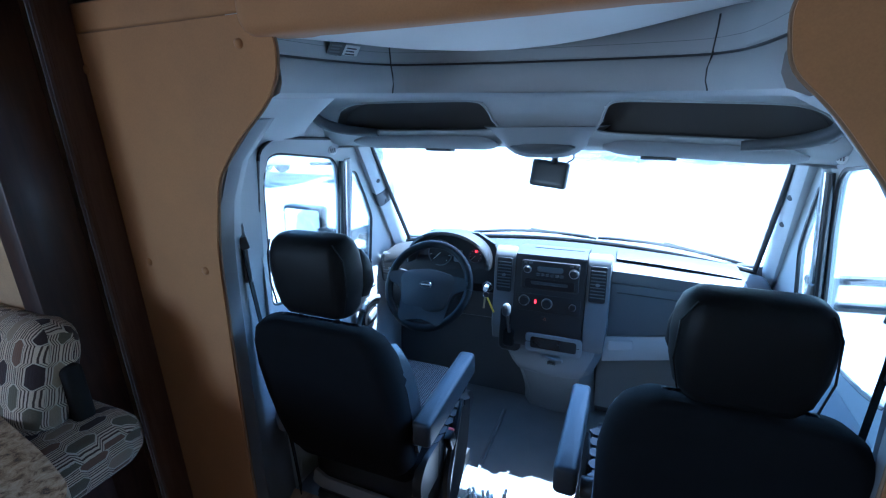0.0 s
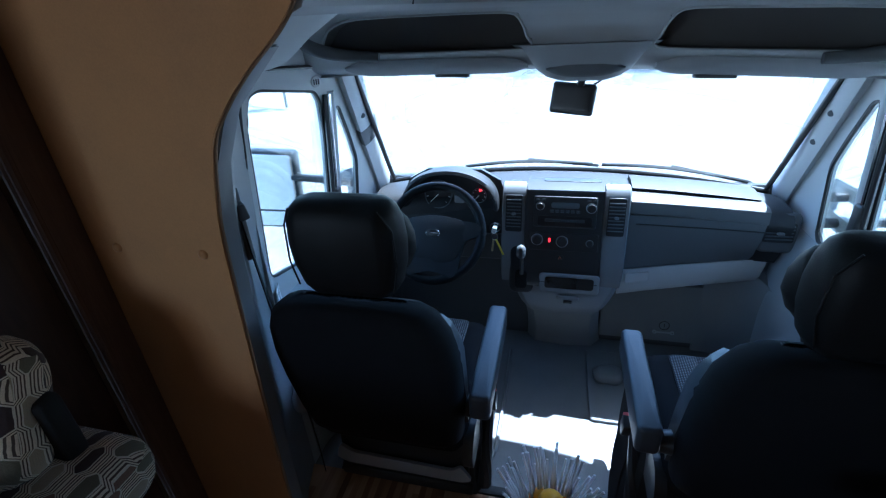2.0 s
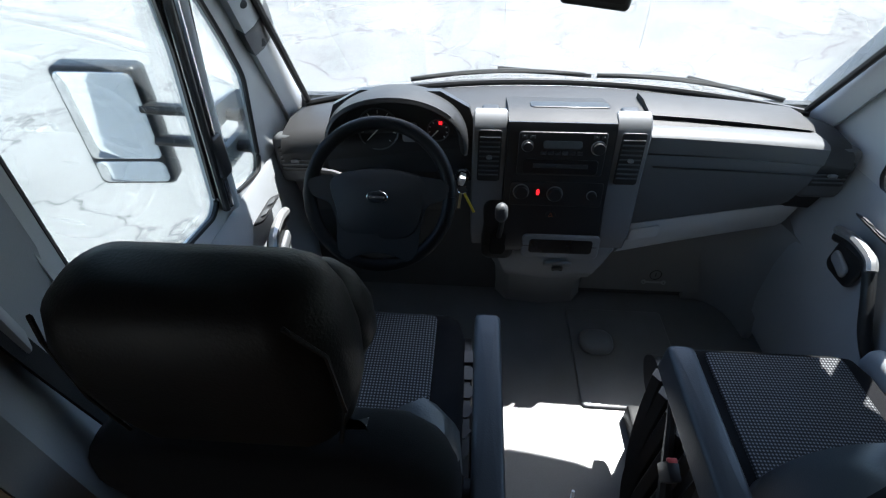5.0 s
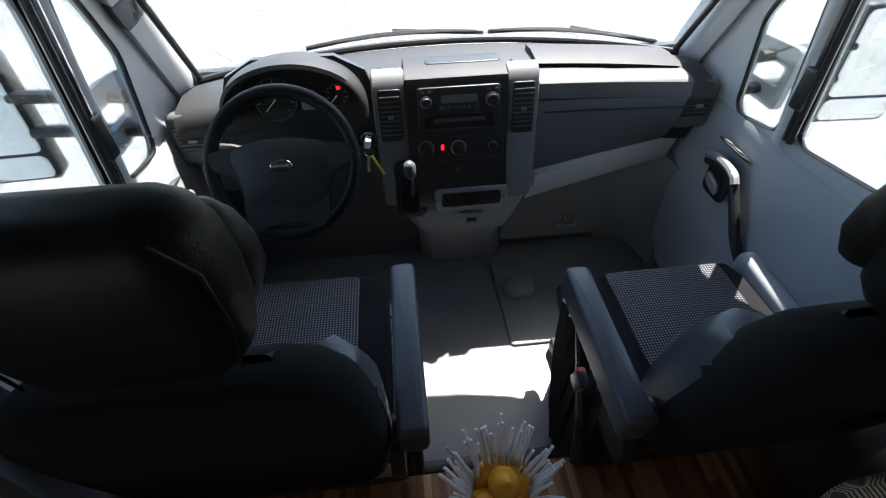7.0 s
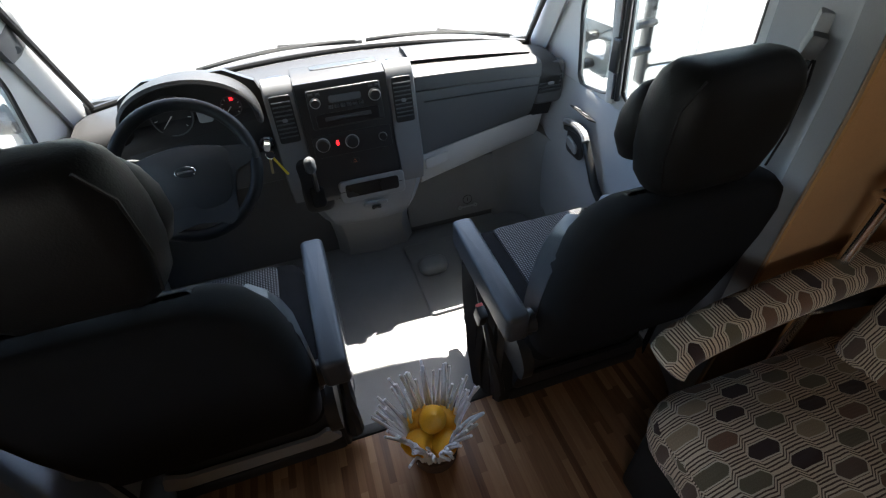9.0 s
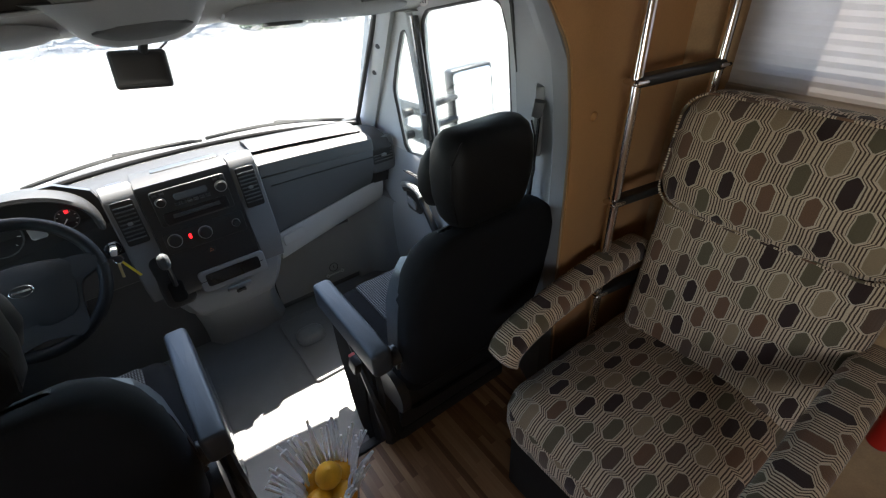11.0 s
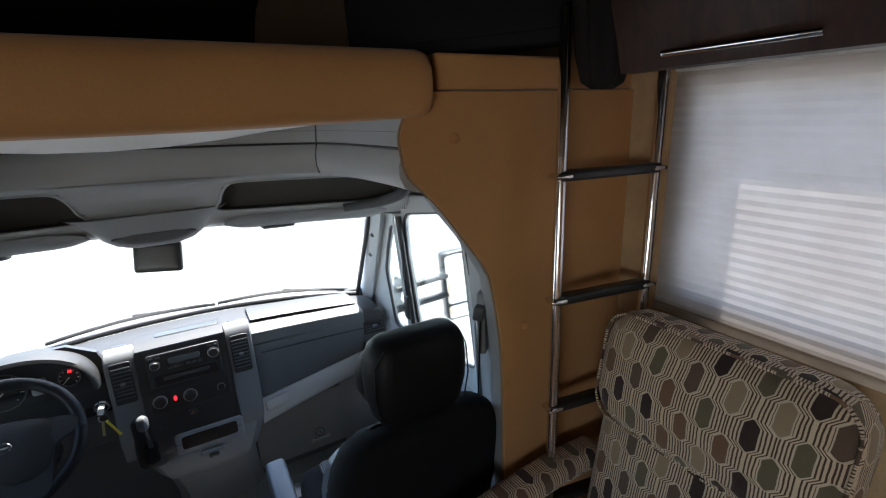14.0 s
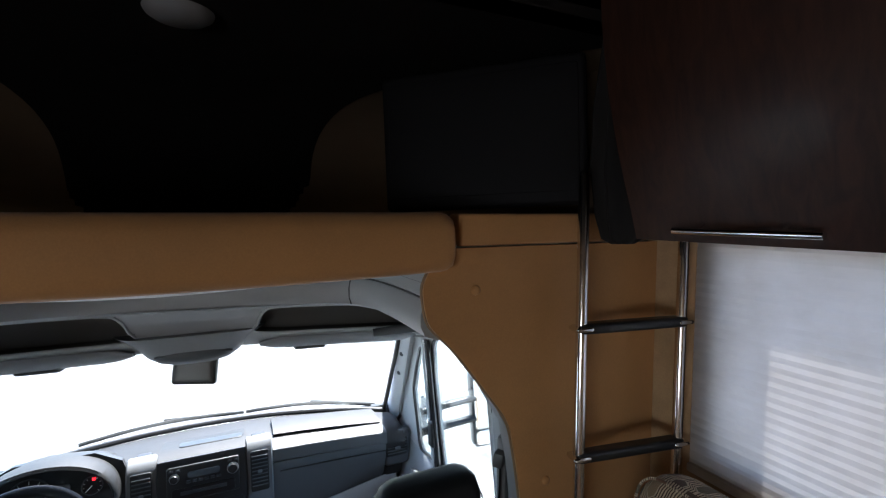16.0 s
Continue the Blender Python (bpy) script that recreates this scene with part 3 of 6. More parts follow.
plate(bm, [(-WALL, 0.03)] + [(x, nose(x, 1.21)) for x in np.linspace(-WALL, WALL, 17)] + [(WALL, 0.03)], [], lambda x, y: (x, y, 1.634), (0, 0, 0.026))
solo("bunk_floor", bm, WALLPAPER, "flat tan bunk board over the cab", "bunk", kind="structure")
# nose of the house above the cab: tan side walls, black panel that flares towards the ceiling
prof = [Vector((0, y, z)) for y, z in ((1.20, 1.64), (1.22, 1.72), (1.19, 1.84), (1.09, 1.97), (0.92, 2.06), (0.72, 2.10), (0.4, 2.105), (0.0, 2.105), (-0.4, 2.105), (-3.0, 2.105))]
prof = catmull(prof, 4)
bm = B()
loft(bm, [[Vector((x, nose(x, p.y), p.z)) for p in prof] for x in np.linspace(-WALL - 0.05, WALL + 0.05, 17)], closed=False)
bmesh.ops.solidify(bm, geom=bm.faces[:], thickness=-0.03)
solo("ceiling", bm, HEADLINER, "tan cloth ceiling that curves down to the nose above the bunk", "ceiling", kind="structure")
bm = B()   # white roof skin just outside the ceiling
def skin(x, o):
    out = []
    for k, p in enumerate(prof):
        d = (prof[min(k + 1, len(prof) - 1)] - prof[max(k - 1, 0)]).normalized()
        out.append(Vector((x, nose(x, p.y) + d.z * o, p.z - d.y * o)))
    return out
loft(bm, [skin(x, 0.034) + skin(x, 0.05)[::-1] for x in np.linspace(-WALL - 0.075, WALL + 0.075, 17)])
solo("roof", bm, WALLWHITE, "white moulded roof of the house and its nose", "roof", kind="structure")
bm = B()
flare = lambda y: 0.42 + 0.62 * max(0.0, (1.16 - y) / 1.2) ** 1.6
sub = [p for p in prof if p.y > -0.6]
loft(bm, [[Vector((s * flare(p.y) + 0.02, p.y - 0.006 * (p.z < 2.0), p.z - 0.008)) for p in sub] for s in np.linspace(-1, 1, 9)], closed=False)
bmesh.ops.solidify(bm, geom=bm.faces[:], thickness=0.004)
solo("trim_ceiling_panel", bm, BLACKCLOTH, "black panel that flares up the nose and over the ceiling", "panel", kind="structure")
for side in (-1, 1):
    bm = B()
    plate(bm, [(0.06, 1.634), (0.76, 1.634), (0.74, 1.8), (0.6, 2.12), (0.06, 2.12)], [], lambda y, z: (side * WALL, y, z), (side * 0.05, 0, 0))
    solo("wall_bunk_left" if side < 0 else "wall_bunk_right", bm, HEADLINER, "dim tan cloth side wall of the bunk", "wall", kind="structure")
# round ceiling lights (off)
for x, y in ((0.045, 0.25), (0.24, 0.0)):
    ceil = thing("ceiling_light", (x, y, 2.096), "unlit white ceiling light above the bunk", "ceiling light", "ceiling lights")
    bm = B()
    if x < 0.3:
        lathe(bm, [(0.0001, -0.018), (0.05, -0.016), (0.062, -0.008), (0.066, 0.0)], pose(x, y, 2.094), 28)
    else:
        box(bm, x - 0.12, x + 0.12, y - 0.05, y + 0.05, 2.07, 2.094, 0.01, 3)
    # white diffuser drawn mid grey: the dimness of the bunk put into its colour
    part("diffuser", bm, MIDGREY, ceil)

# ================================================================ cab shell
bm = B()
box(bm, -0.86, 0.86, 0.256, 1.30, -0.06, -0.02, 0)
solo("floor_cab", bm, RUBBER, "dark grey moulded rubber cab floor", "floor", kind="structure")
mats = thing("floor_mat", (0, 0.8, -0.02), "dark grey moulded rubber cab mat with ridges", "floor mat")
bm = B()
pad(bm, (0.33, 0.86, -0.02), (1, 0, 0), (0, 1, 0), (0, 0, 1), 0.36, 0.42, 0.012, 0.012)
part("raised_panel", bm, RUBBER, mats)
bm = B()
pad(bm, (0.235, 0.90, -0.02), (1, 0, 0), (0, 1, 0), (0, 0, 1), 0.12, 0.10, 0.05, 0.03)
part("bump", bm, RUBBER, mats)
bm = B()
tube(bm, catmull([(-0.19, 1.02, -0.016), (-0.19, 0.6, -0.016), (-0.20, 0.42, -0.016), (-0.26, 0.38, -0.016), (-0.4, 0.38, -0.016)], 5), 0.008, 6)
part("ridge", bm, RUBBER, mats)

# bulkhead and footwell front
bm = B()
plate(bm, [(-0.86, -0.06), (0.86, -0.06), (0.86, 0.75), (-0.86, 0.75)], [], lambda x, z: (x, 1.17 + 0.14 * max(0, 0.10 - z) / 0.1 * 0 + (0.10 if z > 0.3 else 0), z), (0, 0.03, 0))
solo("wall_firewall", bm, DARKGREY, "dark grey footwell bulkhead", "wall", kind="structure")

MAIN = [(0.29, 0.765), (0.42, 0.735), (0.665, 0.705), (0.70, 0.725), (0.708, 1.07), (0.69, 1.20), (0.655, 1.235), (0.36, 1.285), (0.315, 1.275), (0.29, 1.2)]
QUARTER = [(0.768, 0.695), (0.925, 0.668), (0.955, 0.70), (0.962, 0.93), (0.90, 1.04), (0.825, 1.155), (0.792, 1.165)]
DOOR = [(0.245, -0.06), (1.24, -0.06), (1.24, 0.70), (1.10, 0.96), (0.95, 1.21), (0.88, 1.265), (0.80, 1.29), (0.34, 1.335), (0.275, 1.30), (0.255, 1.1)]


PILLAR = {k: (Vector((k * 0.825, 1.27, 0.725)), Vector((k * 0.755, 0.875, 1.285))) for k in (-1, 1)}


def round_poly(pts, r=0.02, n=3):
    out = []
    k = len(pts)
    for i in range(k):
        a, p, c = (Vector(pts[j % k]) for j in (i - 1, i, i + 1))
        da, dc = (a - p), (c - p)
        q = min(r, da.length * 0.4, dc.length * 0.4)
        s, e = p + da.normalized() * q, p + dc.normalized() * q
        for j in range(n + 1):
            t = j / n
            out.append(tuple(s * (1 - t) ** 2 + p * 2 * t * (1 - t) + e * t * t))
    return out


def lean_x(side, z):
    """The side of the cab leans in above the waist."""
    return side * (0.835 - 0.10 * max(0.0, z - 0.72))


for side in (-1, 1):
    word = "driver" if side < 0 else "passenger"
    door = thing("cab_door", (side * 0.85, 0.7, 0), "grey plastic %s door with a large side window, shut" % word, "car door", "cab doors")
    bm = B()
    plate(bm, round_poly(DOOR, 0.03), [round_poly(MAIN, 0.03), round_poly(QUARTER, 0.02)], lambda y, z: (lean_x(side, z), y, z), (side * 0.022, 0, 0), 0.004)
    body = part("door_panel", bm, LIGHTGREY, door)
    bm = B()   # lower door card, bulging
    rings = []
    for y in np.linspace(0.30, 1.18, 12):
        e = min(1.0, (1.18 - y) / 0.15, (y - 0.30) / 0.05 + 0.3)
        rings.append([Vector((side * (0.832 - b_ * e), y, z)) for b_, z in ((0, 0.0), (0.03, 0.02), (0.05, 0.10), (0.055, 0.30), (0.05, 0.42), (0.035, 0.52), (0.020, 0.60), (0.007, 0.662), (0.0, 0.676))])
    loft(bm, [[*r, r[0] + Vector((side * 0.004, 0, 0.3)), ] for r in rings])
    part("door_card", bm, DOORGREY, door, "grey moulded door card")
    bm = B()   # armrest
    pad(bm, (side * 0.795, 0.385, 0.385), (0, 1, 0.05), (0, -0.05, 1), (-side, 0, 0.1), 0.42, 0.10, 0.055, 0.028)
    part("armrest", bm, DOORGREY, door)
    bm = B()
    tube(bm, catmull([(side * 0.79, 0.90, 0.53), (side * 0.778, 0.83, 0.558), (side * 0.765, 0.755, 0.565), (side * 0.758, 0.70, 0.52), (side * 0.757, 0.635, 0.44), (side * 0.768, 0.59, 0.39)], 6), 0.015, 10)
    part("grab_handle", bm, BLACK, door, "black door pull")
    bm = B()
    tube(bm, catmull([(side * 0.783, 0.905, 0.55), (side * 0.770, 0.83, 0.577), (side * 0.757, 0.752, 0.583), (side * 0.752, 0.722, 0.565)], 6), 0.013, 8)
    part("handle_trim", bm, SILVER, door, "silver trim of the door pull")
    bm = B()
    pad(bm, (side * 0.784, 0.815, 0.505), (0, 1, 0), (0, 0, 1), (-side, 0, 0), 0.11, 0.10, 0.012, 0.02)
    cup = part("latch_cup", bm, BLACK, door)
    bm = B()
    pad(bm, (side * 0.774, 0.82, 0.50), (0, 1, 0.3), (0, 0, 1), (-side, 0, 0), 0.07, 0.035, 0.014, 0.01)
    part("latch_lever", bm, MIDGREY, cup)
    bm = B()
    pad(bm, (side * 0.797, 0.825, 0.608), (0, 1, 0), (-side, 0, 0.5), (-side * 0.5, 0, 1), 0.13, 0.045, 0.012, 0.012)
    sw = part("switch_panel", bm, BLACK, door)
    for k in range(2):
        bm = B()
        pad(bm, (side * 0.791, 0.80 + 0.05 * k, 0.617), (0, 1, 0), (-side, 0, 0.5), (-side * 0.5, 0, 1), 0.03, 0.025, 0.010, 0.004)
        part("switch", bm, DARKGREY, sw)
    bm = B()   # division post with its bright channel
    for dx, r, mt in ((0.0, 0.017, None),):
        tube(bm, [(side * 0.830, 0.736, 0.69), (side * 0.787, 0.752, 1.22)], 0.019, 10)
    part("division_post", bm, LIGHTGREY, door)
    bm = B()
    tube(bm, [(side * 0.817, 0.712, 0.71), (side * 0.774, 0.722, 1.215)], 0.008, 8)
    part("window_channel", bm, CHROME, door, "bright metal window channel")
    bm = B()
    tube(bm, [(side * 0.819, 0.695, 0.71), (side * 0.776, 0.703, 1.215)], 0.009, 8)
    part("seal", bm, BLACK, door)
    bm = B()
    box(bm, -0.014, 0.014, -0.02, 0.02, -0.05, 0.05, 0.008, 3, pose(side * 0.803, 0.715, 0.845, -2, 0, 0))
    part("window_latch", bm, BLACK, door)
    for nm, loop in (("pane", MAIN), ("quarter_pane", QUARTER)):
        bm = B()
        plate(bm, round_poly(loop, 0.02), [], lambda y, z: (lean_x(side, z) + side * 0.014, y, z), (side * 0.004, 0, 0))
        p = part(nm, bm, GLASS, door)
        p.visible_shadow = False
        bm = B()
        ring = [Vector((lean_x(side, z) + side * 0.006, y, z)) for y, z in round_poly(loop, 0.03)]
        tube(bm, ring + ring[:2], 0.007, 6)
        part("window_seal", bm, BLACK, door)
    bm = B()
    tube(bm, [Vector((lean_x(side, z) - side * 0.002, y, z)) for y, z in round_poly(DOOR, 0.04)[12:-2]], 0.006, 6)
    part("door_seal", bm, BLACK, door)
    # side trim from the partition edge to the door: B-pillar
    bm = B()
    rings = []
    for z in np.linspace(-0.02, 1.40, 15):
        xe = half_width(side, max(0.0, z)) + 0.002
        dz = lean_x(1, z)
        rings.append([Vector((side * xx, yy, z)) for xx, yy in ((xe + 0.02, 0.0015), (xe + 0.002, 0.003), (xe + 0.006, 0.05), (xe + 0.03, 0.075), (xe + 0.045, 0.11), (dz - 0.035, 0.16), (dz - 0.005, 0.26), (dz + 0.02, 0.30), (dz + 0.05, 0.30), (dz + 0.05, 0.0015))])
    loft(bm, rings)
    solo("trim_pillar_driver" if side < 0 else "trim_pillar_passenger", bm, MIDGREY, "grey plastic door pillar trim beside the opening", "trim", kind="structure")
    # seat belt
    belt = thing("seat_belt", (side * 0.77, 0.12, 1.0), "dark seat belt hanging from its pillar slot", "seat belt", "seat belts")
    bm = B()
    box(bm, -0.022, 0.022, -0.012, 0.012, -0.09, 0.09, 0.006, 2, pose(side * 0.752, 0.135, 1.02, 0, 0, side * 40))
    part("slot_plate", bm, MIDGREY, belt)
    bm = B()
    box(bm, -0.035, 0.035, -0.014, 0.014, -0.02, 0.02, 0.006, 2, pose(side * 0.742, 0.128, 1.06, 10, 0, side * 40))
    part("anchor", bm, DARKGREY, belt)
    bm = B()
    rows = []
    for p in catmull([(side * 0.735, 0.12, 1.05), (side * 0.735, 0.13, 0.9), (side * 0.74, 0.16, 0.6), (side * 0.75, 0.20, 0.3), (side * 0.76, 0.22, 0.05)], 5):
        d = Vector((side * 0.6, 0.8, 0)) * 0.024
        n = Vector((-side * 0.0012, 0.0009, 0))
        rows.append([p - d - n, p + d - n, p + d + n, p - d + n])
    loft(bm, rows)
    part("webbing", bm, CLOTH, belt)
    bm = B()
    box(bm, -0.03, 0.03, -0.01, 0.012, -0.025, 0.025, 0.008, 2, pose(side * 0.735, 0.165, 0.58, 0, 0, side * 50))
    part("tongue", bm, BLACK, belt)
    # headliner over the door
    bm = B()
    rows = []
    for y in np.linspace(0.02, 0.90, 12):
        drop = 0.05 * max(0, y - 0.5) / 0.4
        clear = 0.51 + 0.22 * min(1.0, max(0.0, (y - 0.36) / 0.12))
        rows.append([Vector((side * max(xx, min(0.80, clear + 0.15 * max(0.0, xx - 0.42))), y, zz - drop * w_)) for xx, zz, w_ in ((0.42, 1.475, 2.0), (0.50, 1.445, 1.6), (0.60, 1.40, 1.3), (0.70, 1.355, 1.1), (0.77, 1.325, 1.0), (0.80, 1.30, 1.0), (0.86, 1.30, 1.0), (0.86, 1.50, 1.0), (0.44, 1.52, 1.0))])
    loft(bm, rows)
    solo("ceiling_cab_left" if side < 0 else "ceiling_cab_right", bm, LIGHTGREY, "pale grey moulded cab headliner over the door", "ceiling", kind="structure")
    # windscreen pillar
    bm = B()
    rows = []
    for t in np.linspace(-0.05, 1.06, 10):
        c = PILLAR[side][0].lerp(PILLAR[side][1], t)
        rows.append([c + Vector((side * a * 0.9, b_, c_)) for a, b_, c_ in ((-0.012, 0.05, 0.0), (-0.020, 0.015, -0.015), (-0.016, -0.045, -0.03), (0.0, -0.07, -0.04), (0.05, -0.06, -0.02), (0.06, 0.03, 0.03), (0.0, 0.07, 0.03))])
    loft(bm, rows)
    solo("trim_windscreen_pillar_driver" if side < 0 else "trim_windscreen_pillar_passenger", bm, LIGHTGREY, "pale grey windscreen pillar cover", "trim", kind="structure")
    c = PILLAR[side][0].lerp(PILLAR[side][1], 0.66)
    if side < 0:
        bm = B()
        rows = []
        for t, o in ((0.50, 0.96), (0.505, 1.05), (0.60, 1.07), (0.615, 1.05), (0.62, 0.96)):
            e = PILLAR[side][0].lerp(PILLAR[side][1], t)
            rows.append([e + Vector((side * a * 0.9, b_, c_)) * o for a, b_, c_ in ((-0.012, 0.05, 0.0), (-0.020, 0.015, -0.015), (-0.016, -0.045, -0.03), (0.0, -0.07, -0.04), (0.05, -0.06, -0.02), (0.06, 0.03, 0.03), (0.0, 0.07, 0.03))])
        loft(bm, rows)
        sp = thing("pillar_strap", tuple(c), "dark sleeve round the windscreen pillar cover", "strap")
        part("sleeve", bm, DARKGREY, sp)
    else:
        sp = thing("pillar_plugs", tuple(c), "small dark plugs in the windscreen pillar cover", "trim plugs")
    for q in (0.53, 0.72):
        e = PILLAR[side][0].lerp(PILLAR[side][1], q)
        bm = B()
        lathe(bm, [(0.0001, 0.003), (0.008, 0.003), (0.010, 0.0)], Matrix.Translation(e + Vector((-side * 0.015, -0.044, -0.03))) @ Vector((-side * 0.8, -0.7, -0.2)).to_track_quat("Z", "Y").to_matrix().to_4x4(), 14)
        part("pillar_plug", bm, DARKGREY, sp)
    # outside mirror
    mir = thing("wing_mirror", (side * 1.0, 0.95, 0.78), "large black-framed wing mirror on two arms", "wing mirror", "wing mirrors")
    mm = pose(side * 1.205, 0.93, 0.783, 0, -side * 4, -side * 10)
    mup = mm.to_3x3() @ Vector((0, 0, 1))
    bm = B()
    o = mm @ Vector((0, 0.055, 0))
    pad(bm, mm @ Vector((0, 0.07, 0)), mm.to_3x3() @ Vector((1, 0, 0)), mup, mm.to_3x3() @ Vector((0, -1, 0)), 0.208, 0.345, 0.07, 0.014)
    part("housing", bm, BLACK, mir)
    for nm, zc, h in (("upper_glass", 0.039, 0.246), ("lower_glass", -0.126, 0.068)):
        bm = B()
        pad(bm, mm @ Vector((0, 0.001, zc)), mm.to_3x3() @ Vector((1, 0, 0)), mup, mm.to_3x3() @ Vector((0, -1, 0)), 0.186, h, 0.004, 0.014)
        part(nm, bm, MIRROR, mir)
    for z in (0.84, 0.745):
        bm = B()
        tube(bm, [(side * 0.86, 0.97, z - 0.02), (side * 1.0, 0.97, z - 0.01), (side * 1.12, 0.96, z)], 0.024, 10, 0.7)
        part("arm", bm, BLACK, mir)
    bm = B()
    plate(bm, round_poly([(0.87, 0.70), (1.075, 0.70), (1.06, 0.86), (0.87, 0.87)], 0.02), [round_poly([(0.90, 0.755), (1.03, 0.755), (1.03, 0.815), (0.90, 0.815)], 0.012)], lambda y, z: (side * 0.893, y, z), (side * 0.02, 0, 0), 0.004)
    part("foot", bm, DOORGREY, mir, "grey bracket with a gap")

bm = B()
box(bm, -0.0012, 0.0012, -0.028, 0.028, -0.04, 0.04, 0.0006, 1, pose(-0.815, 0.285, 0.70, 0, 0, 28))
st = solo("warning_sticker", bm, PAPER, "white warning sticker with dark print on the door pillar", "sticker")
bm = B()
for dy, dz, w, h in ((0.0, 0.028, 0.020, 0.003), (0.0, 0.018, 0.016, 0.003), (0.0, -0.03, 0.018, 0.004), (0.012, -0.022, 0.006, 0.003)):
    box(bm, 0.0014, 0.0020, dy - w, dy + w, dz - h / 2, dz + h / 2, 0)
for a in (40, -40):
    box(bm, 0.0014, 0.0020, -0.014, 0.014, -0.0012, 0.0012, 0, 1, pose(0, 0, 0, a, 0, 0))
bm.transform(pose(-0.815, 0.285, 0.70, 0, 0, 28))
pr = new("print", finish("print", bm, INK))
pr.parent = st
for side in (-1, 1):
    ab = thing("airbag_roundel", (side * 0.757, 0.64, 1.228), "small round pale airbag mark on the door frame", "sticker", "airbag marks")
    bm = B()
    m = Matrix.Translation((side * 0.772, 0.648, 1.262)) @ Vector((-side, -0.55, -0.1)).to_track_quat("Z", "Y").to_matrix().to_4x4()
    lathe(bm, [(0.0001, 0.002), (0.016, 0.002), (0.018, 0.0)], m, 20)
    disc = part("disc", bm, PAPER, ab)
    for k in (-1, 0, 1):
        bm = B()
        box(bm, k * 0.008 - 0.0018, k * 0.008 + 0.0018, -0.008, 0.008, 0.0021, 0.003, 0, 1, m)
        part("print_bar", bm, INK, disc)
# windscreen, curved
def screen_low(x):
    return Vector((x, 1.36 - 0.11 * (abs(x) / 0.78) ** 2.2, 0.772 - 0.04 * (abs(x) / 0.78) ** 2))
def screen_top(x):
    return Vector((x * 0.955, 0.94 - 0.075 * (abs(x) / 0.78) ** 2.2, 1.268))
bm = B()
loft(bm, [[screen_low(x).lerp(screen_top(x), t) for t in np.linspace(0, 1, 6)] for x in np.linspace(-0.78, 0.78, 21)], closed=False)
bmesh.ops.solidify(bm, geom=bm.faces[:], thickness=0.005)
ws = solo("window_windscreen", bm, GLASS, "clear curved windscreen", "windscreen", kind="structure")
ws.visible_shadow = False
bm = B()
tube(bm, [screen_low(x) + Vector((0, -0.012, 0.004)) for x in np.linspace(-0.78, 0.78, 25)], 0.011, 8)
for side in (-1, 1):
    tube(bm, [screen_low(side * 0.775).lerp(screen_top(side * 0.775), t) for t in np.linspace(0, 1, 8)], 0.010, 8)
solo("trim_windscreen_seal", bm, BLACK, "black rubber windscreen seal", "trim", kind="structure")
# wipers outside
for x0, x1 in ((-0.45, 0.12), (0.16, 0.72)):
    wp = thing("wiper", (x0, 1.38, 0.79), "black windscreen wiper parked along the glass", "wiper", "wipers")
    bm = B()
    tube(bm, [screen_low(x) + Vector((0, 0.02, 0.018 + 0.010 * math.sin((x - x0) / (x1 - x0) * math.pi))) for x in np.linspace(x0, x1, 12)], 0.008, 6)
    part("blade", bm, BLACK, wp)
    bm = B()
    tube(bm, [screen_low(x1) + Vector((0.03, 0.06, 0.0)), screen_low((x0 + x1) / 2) + Vector((0, 0.03, 0.035))], 0.007, 6)
    part("arm", bm, BLACK, wp)
# bonnet in front of the screen
bm = B()
loft(bm, [[Vector((x, 1.38 - 0.11 * (abs(x) / 0.78) ** 2.2 + d, z - 0.10 * (abs(x) / 0.8) ** 3)) for d, z in ((0.0, 0.735), (0.15, 0.70), (0.35, 0.62), (0.6, 0.45), (0.75, 0.2), (0.78, -0.3), (0.0, -0.3))] for x in np.linspace(-0.86, 0.86, 15)])
solo("bonnet", bm, WALLWHITE, "white van bonnet below the windscreen", "bonnet")

# overhead: roof band with seam, shelf with two dark bays
bm = B()
path = catmull([(0.025 + x, y, 0) for x, y in ((-0.462, 0.005), (-0.460, 0.22), (-0.435, 0.37), (-0.34, 0.455), (0.0, 0.485), (0.34, 0.455), (0.435, 0.37), (0.460, 0.22), (0.464, 0.005))], 6)
rings = []
for k, p in enumerate(path):
    d = (path[min(k + 1, len(path) - 1)] - path[max(k - 1, 0)]).normalized()
    n = Vector((-d.y, d.x, 0)) * 1.0
    rings.append([p + n * o + Vector((0, 0, z - 0.025 * p.x)) for o, z in ((0.02, 1.625), (0.0, 1.62), (-0.004, 1.575), (-0.010, 1.527), (-0.004, 1.519), (-0.012, 1.512), (-0.020, 1.49), (-0.020, 1.465), (-0.010, 1.444), (0.02, 1.432), (0.05, 1.44))])
loft(bm, rings)
band = thing("roof_band", (0, 0.48, 1.44), "grey plastic band round the cab roof cut-out", "trim", kind="structure")
part("band", bm, ROOFGREY, band)
def band_at(k, o, z):
    d = (path[min(k + 1, len(path) - 1)] - path[max(k - 1, 0)]).normalized()
    return path[k] + Vector((-d.y, d.x, 0)) * o + Vector((0, 0, z - 0.025 * path[k].x))
bm = B()
tube(bm, [band_at(k, -0.006, 1.520) for k in range(len(path))], 0.003, 6)
part("groove", bm, BLACK, band)
bm = B()
tube(bm, [band_at(k, -0.0055, 1.552) for k in range(len(path))], 0.0016, 6)
part("groove", bm, DARKGREY, band)
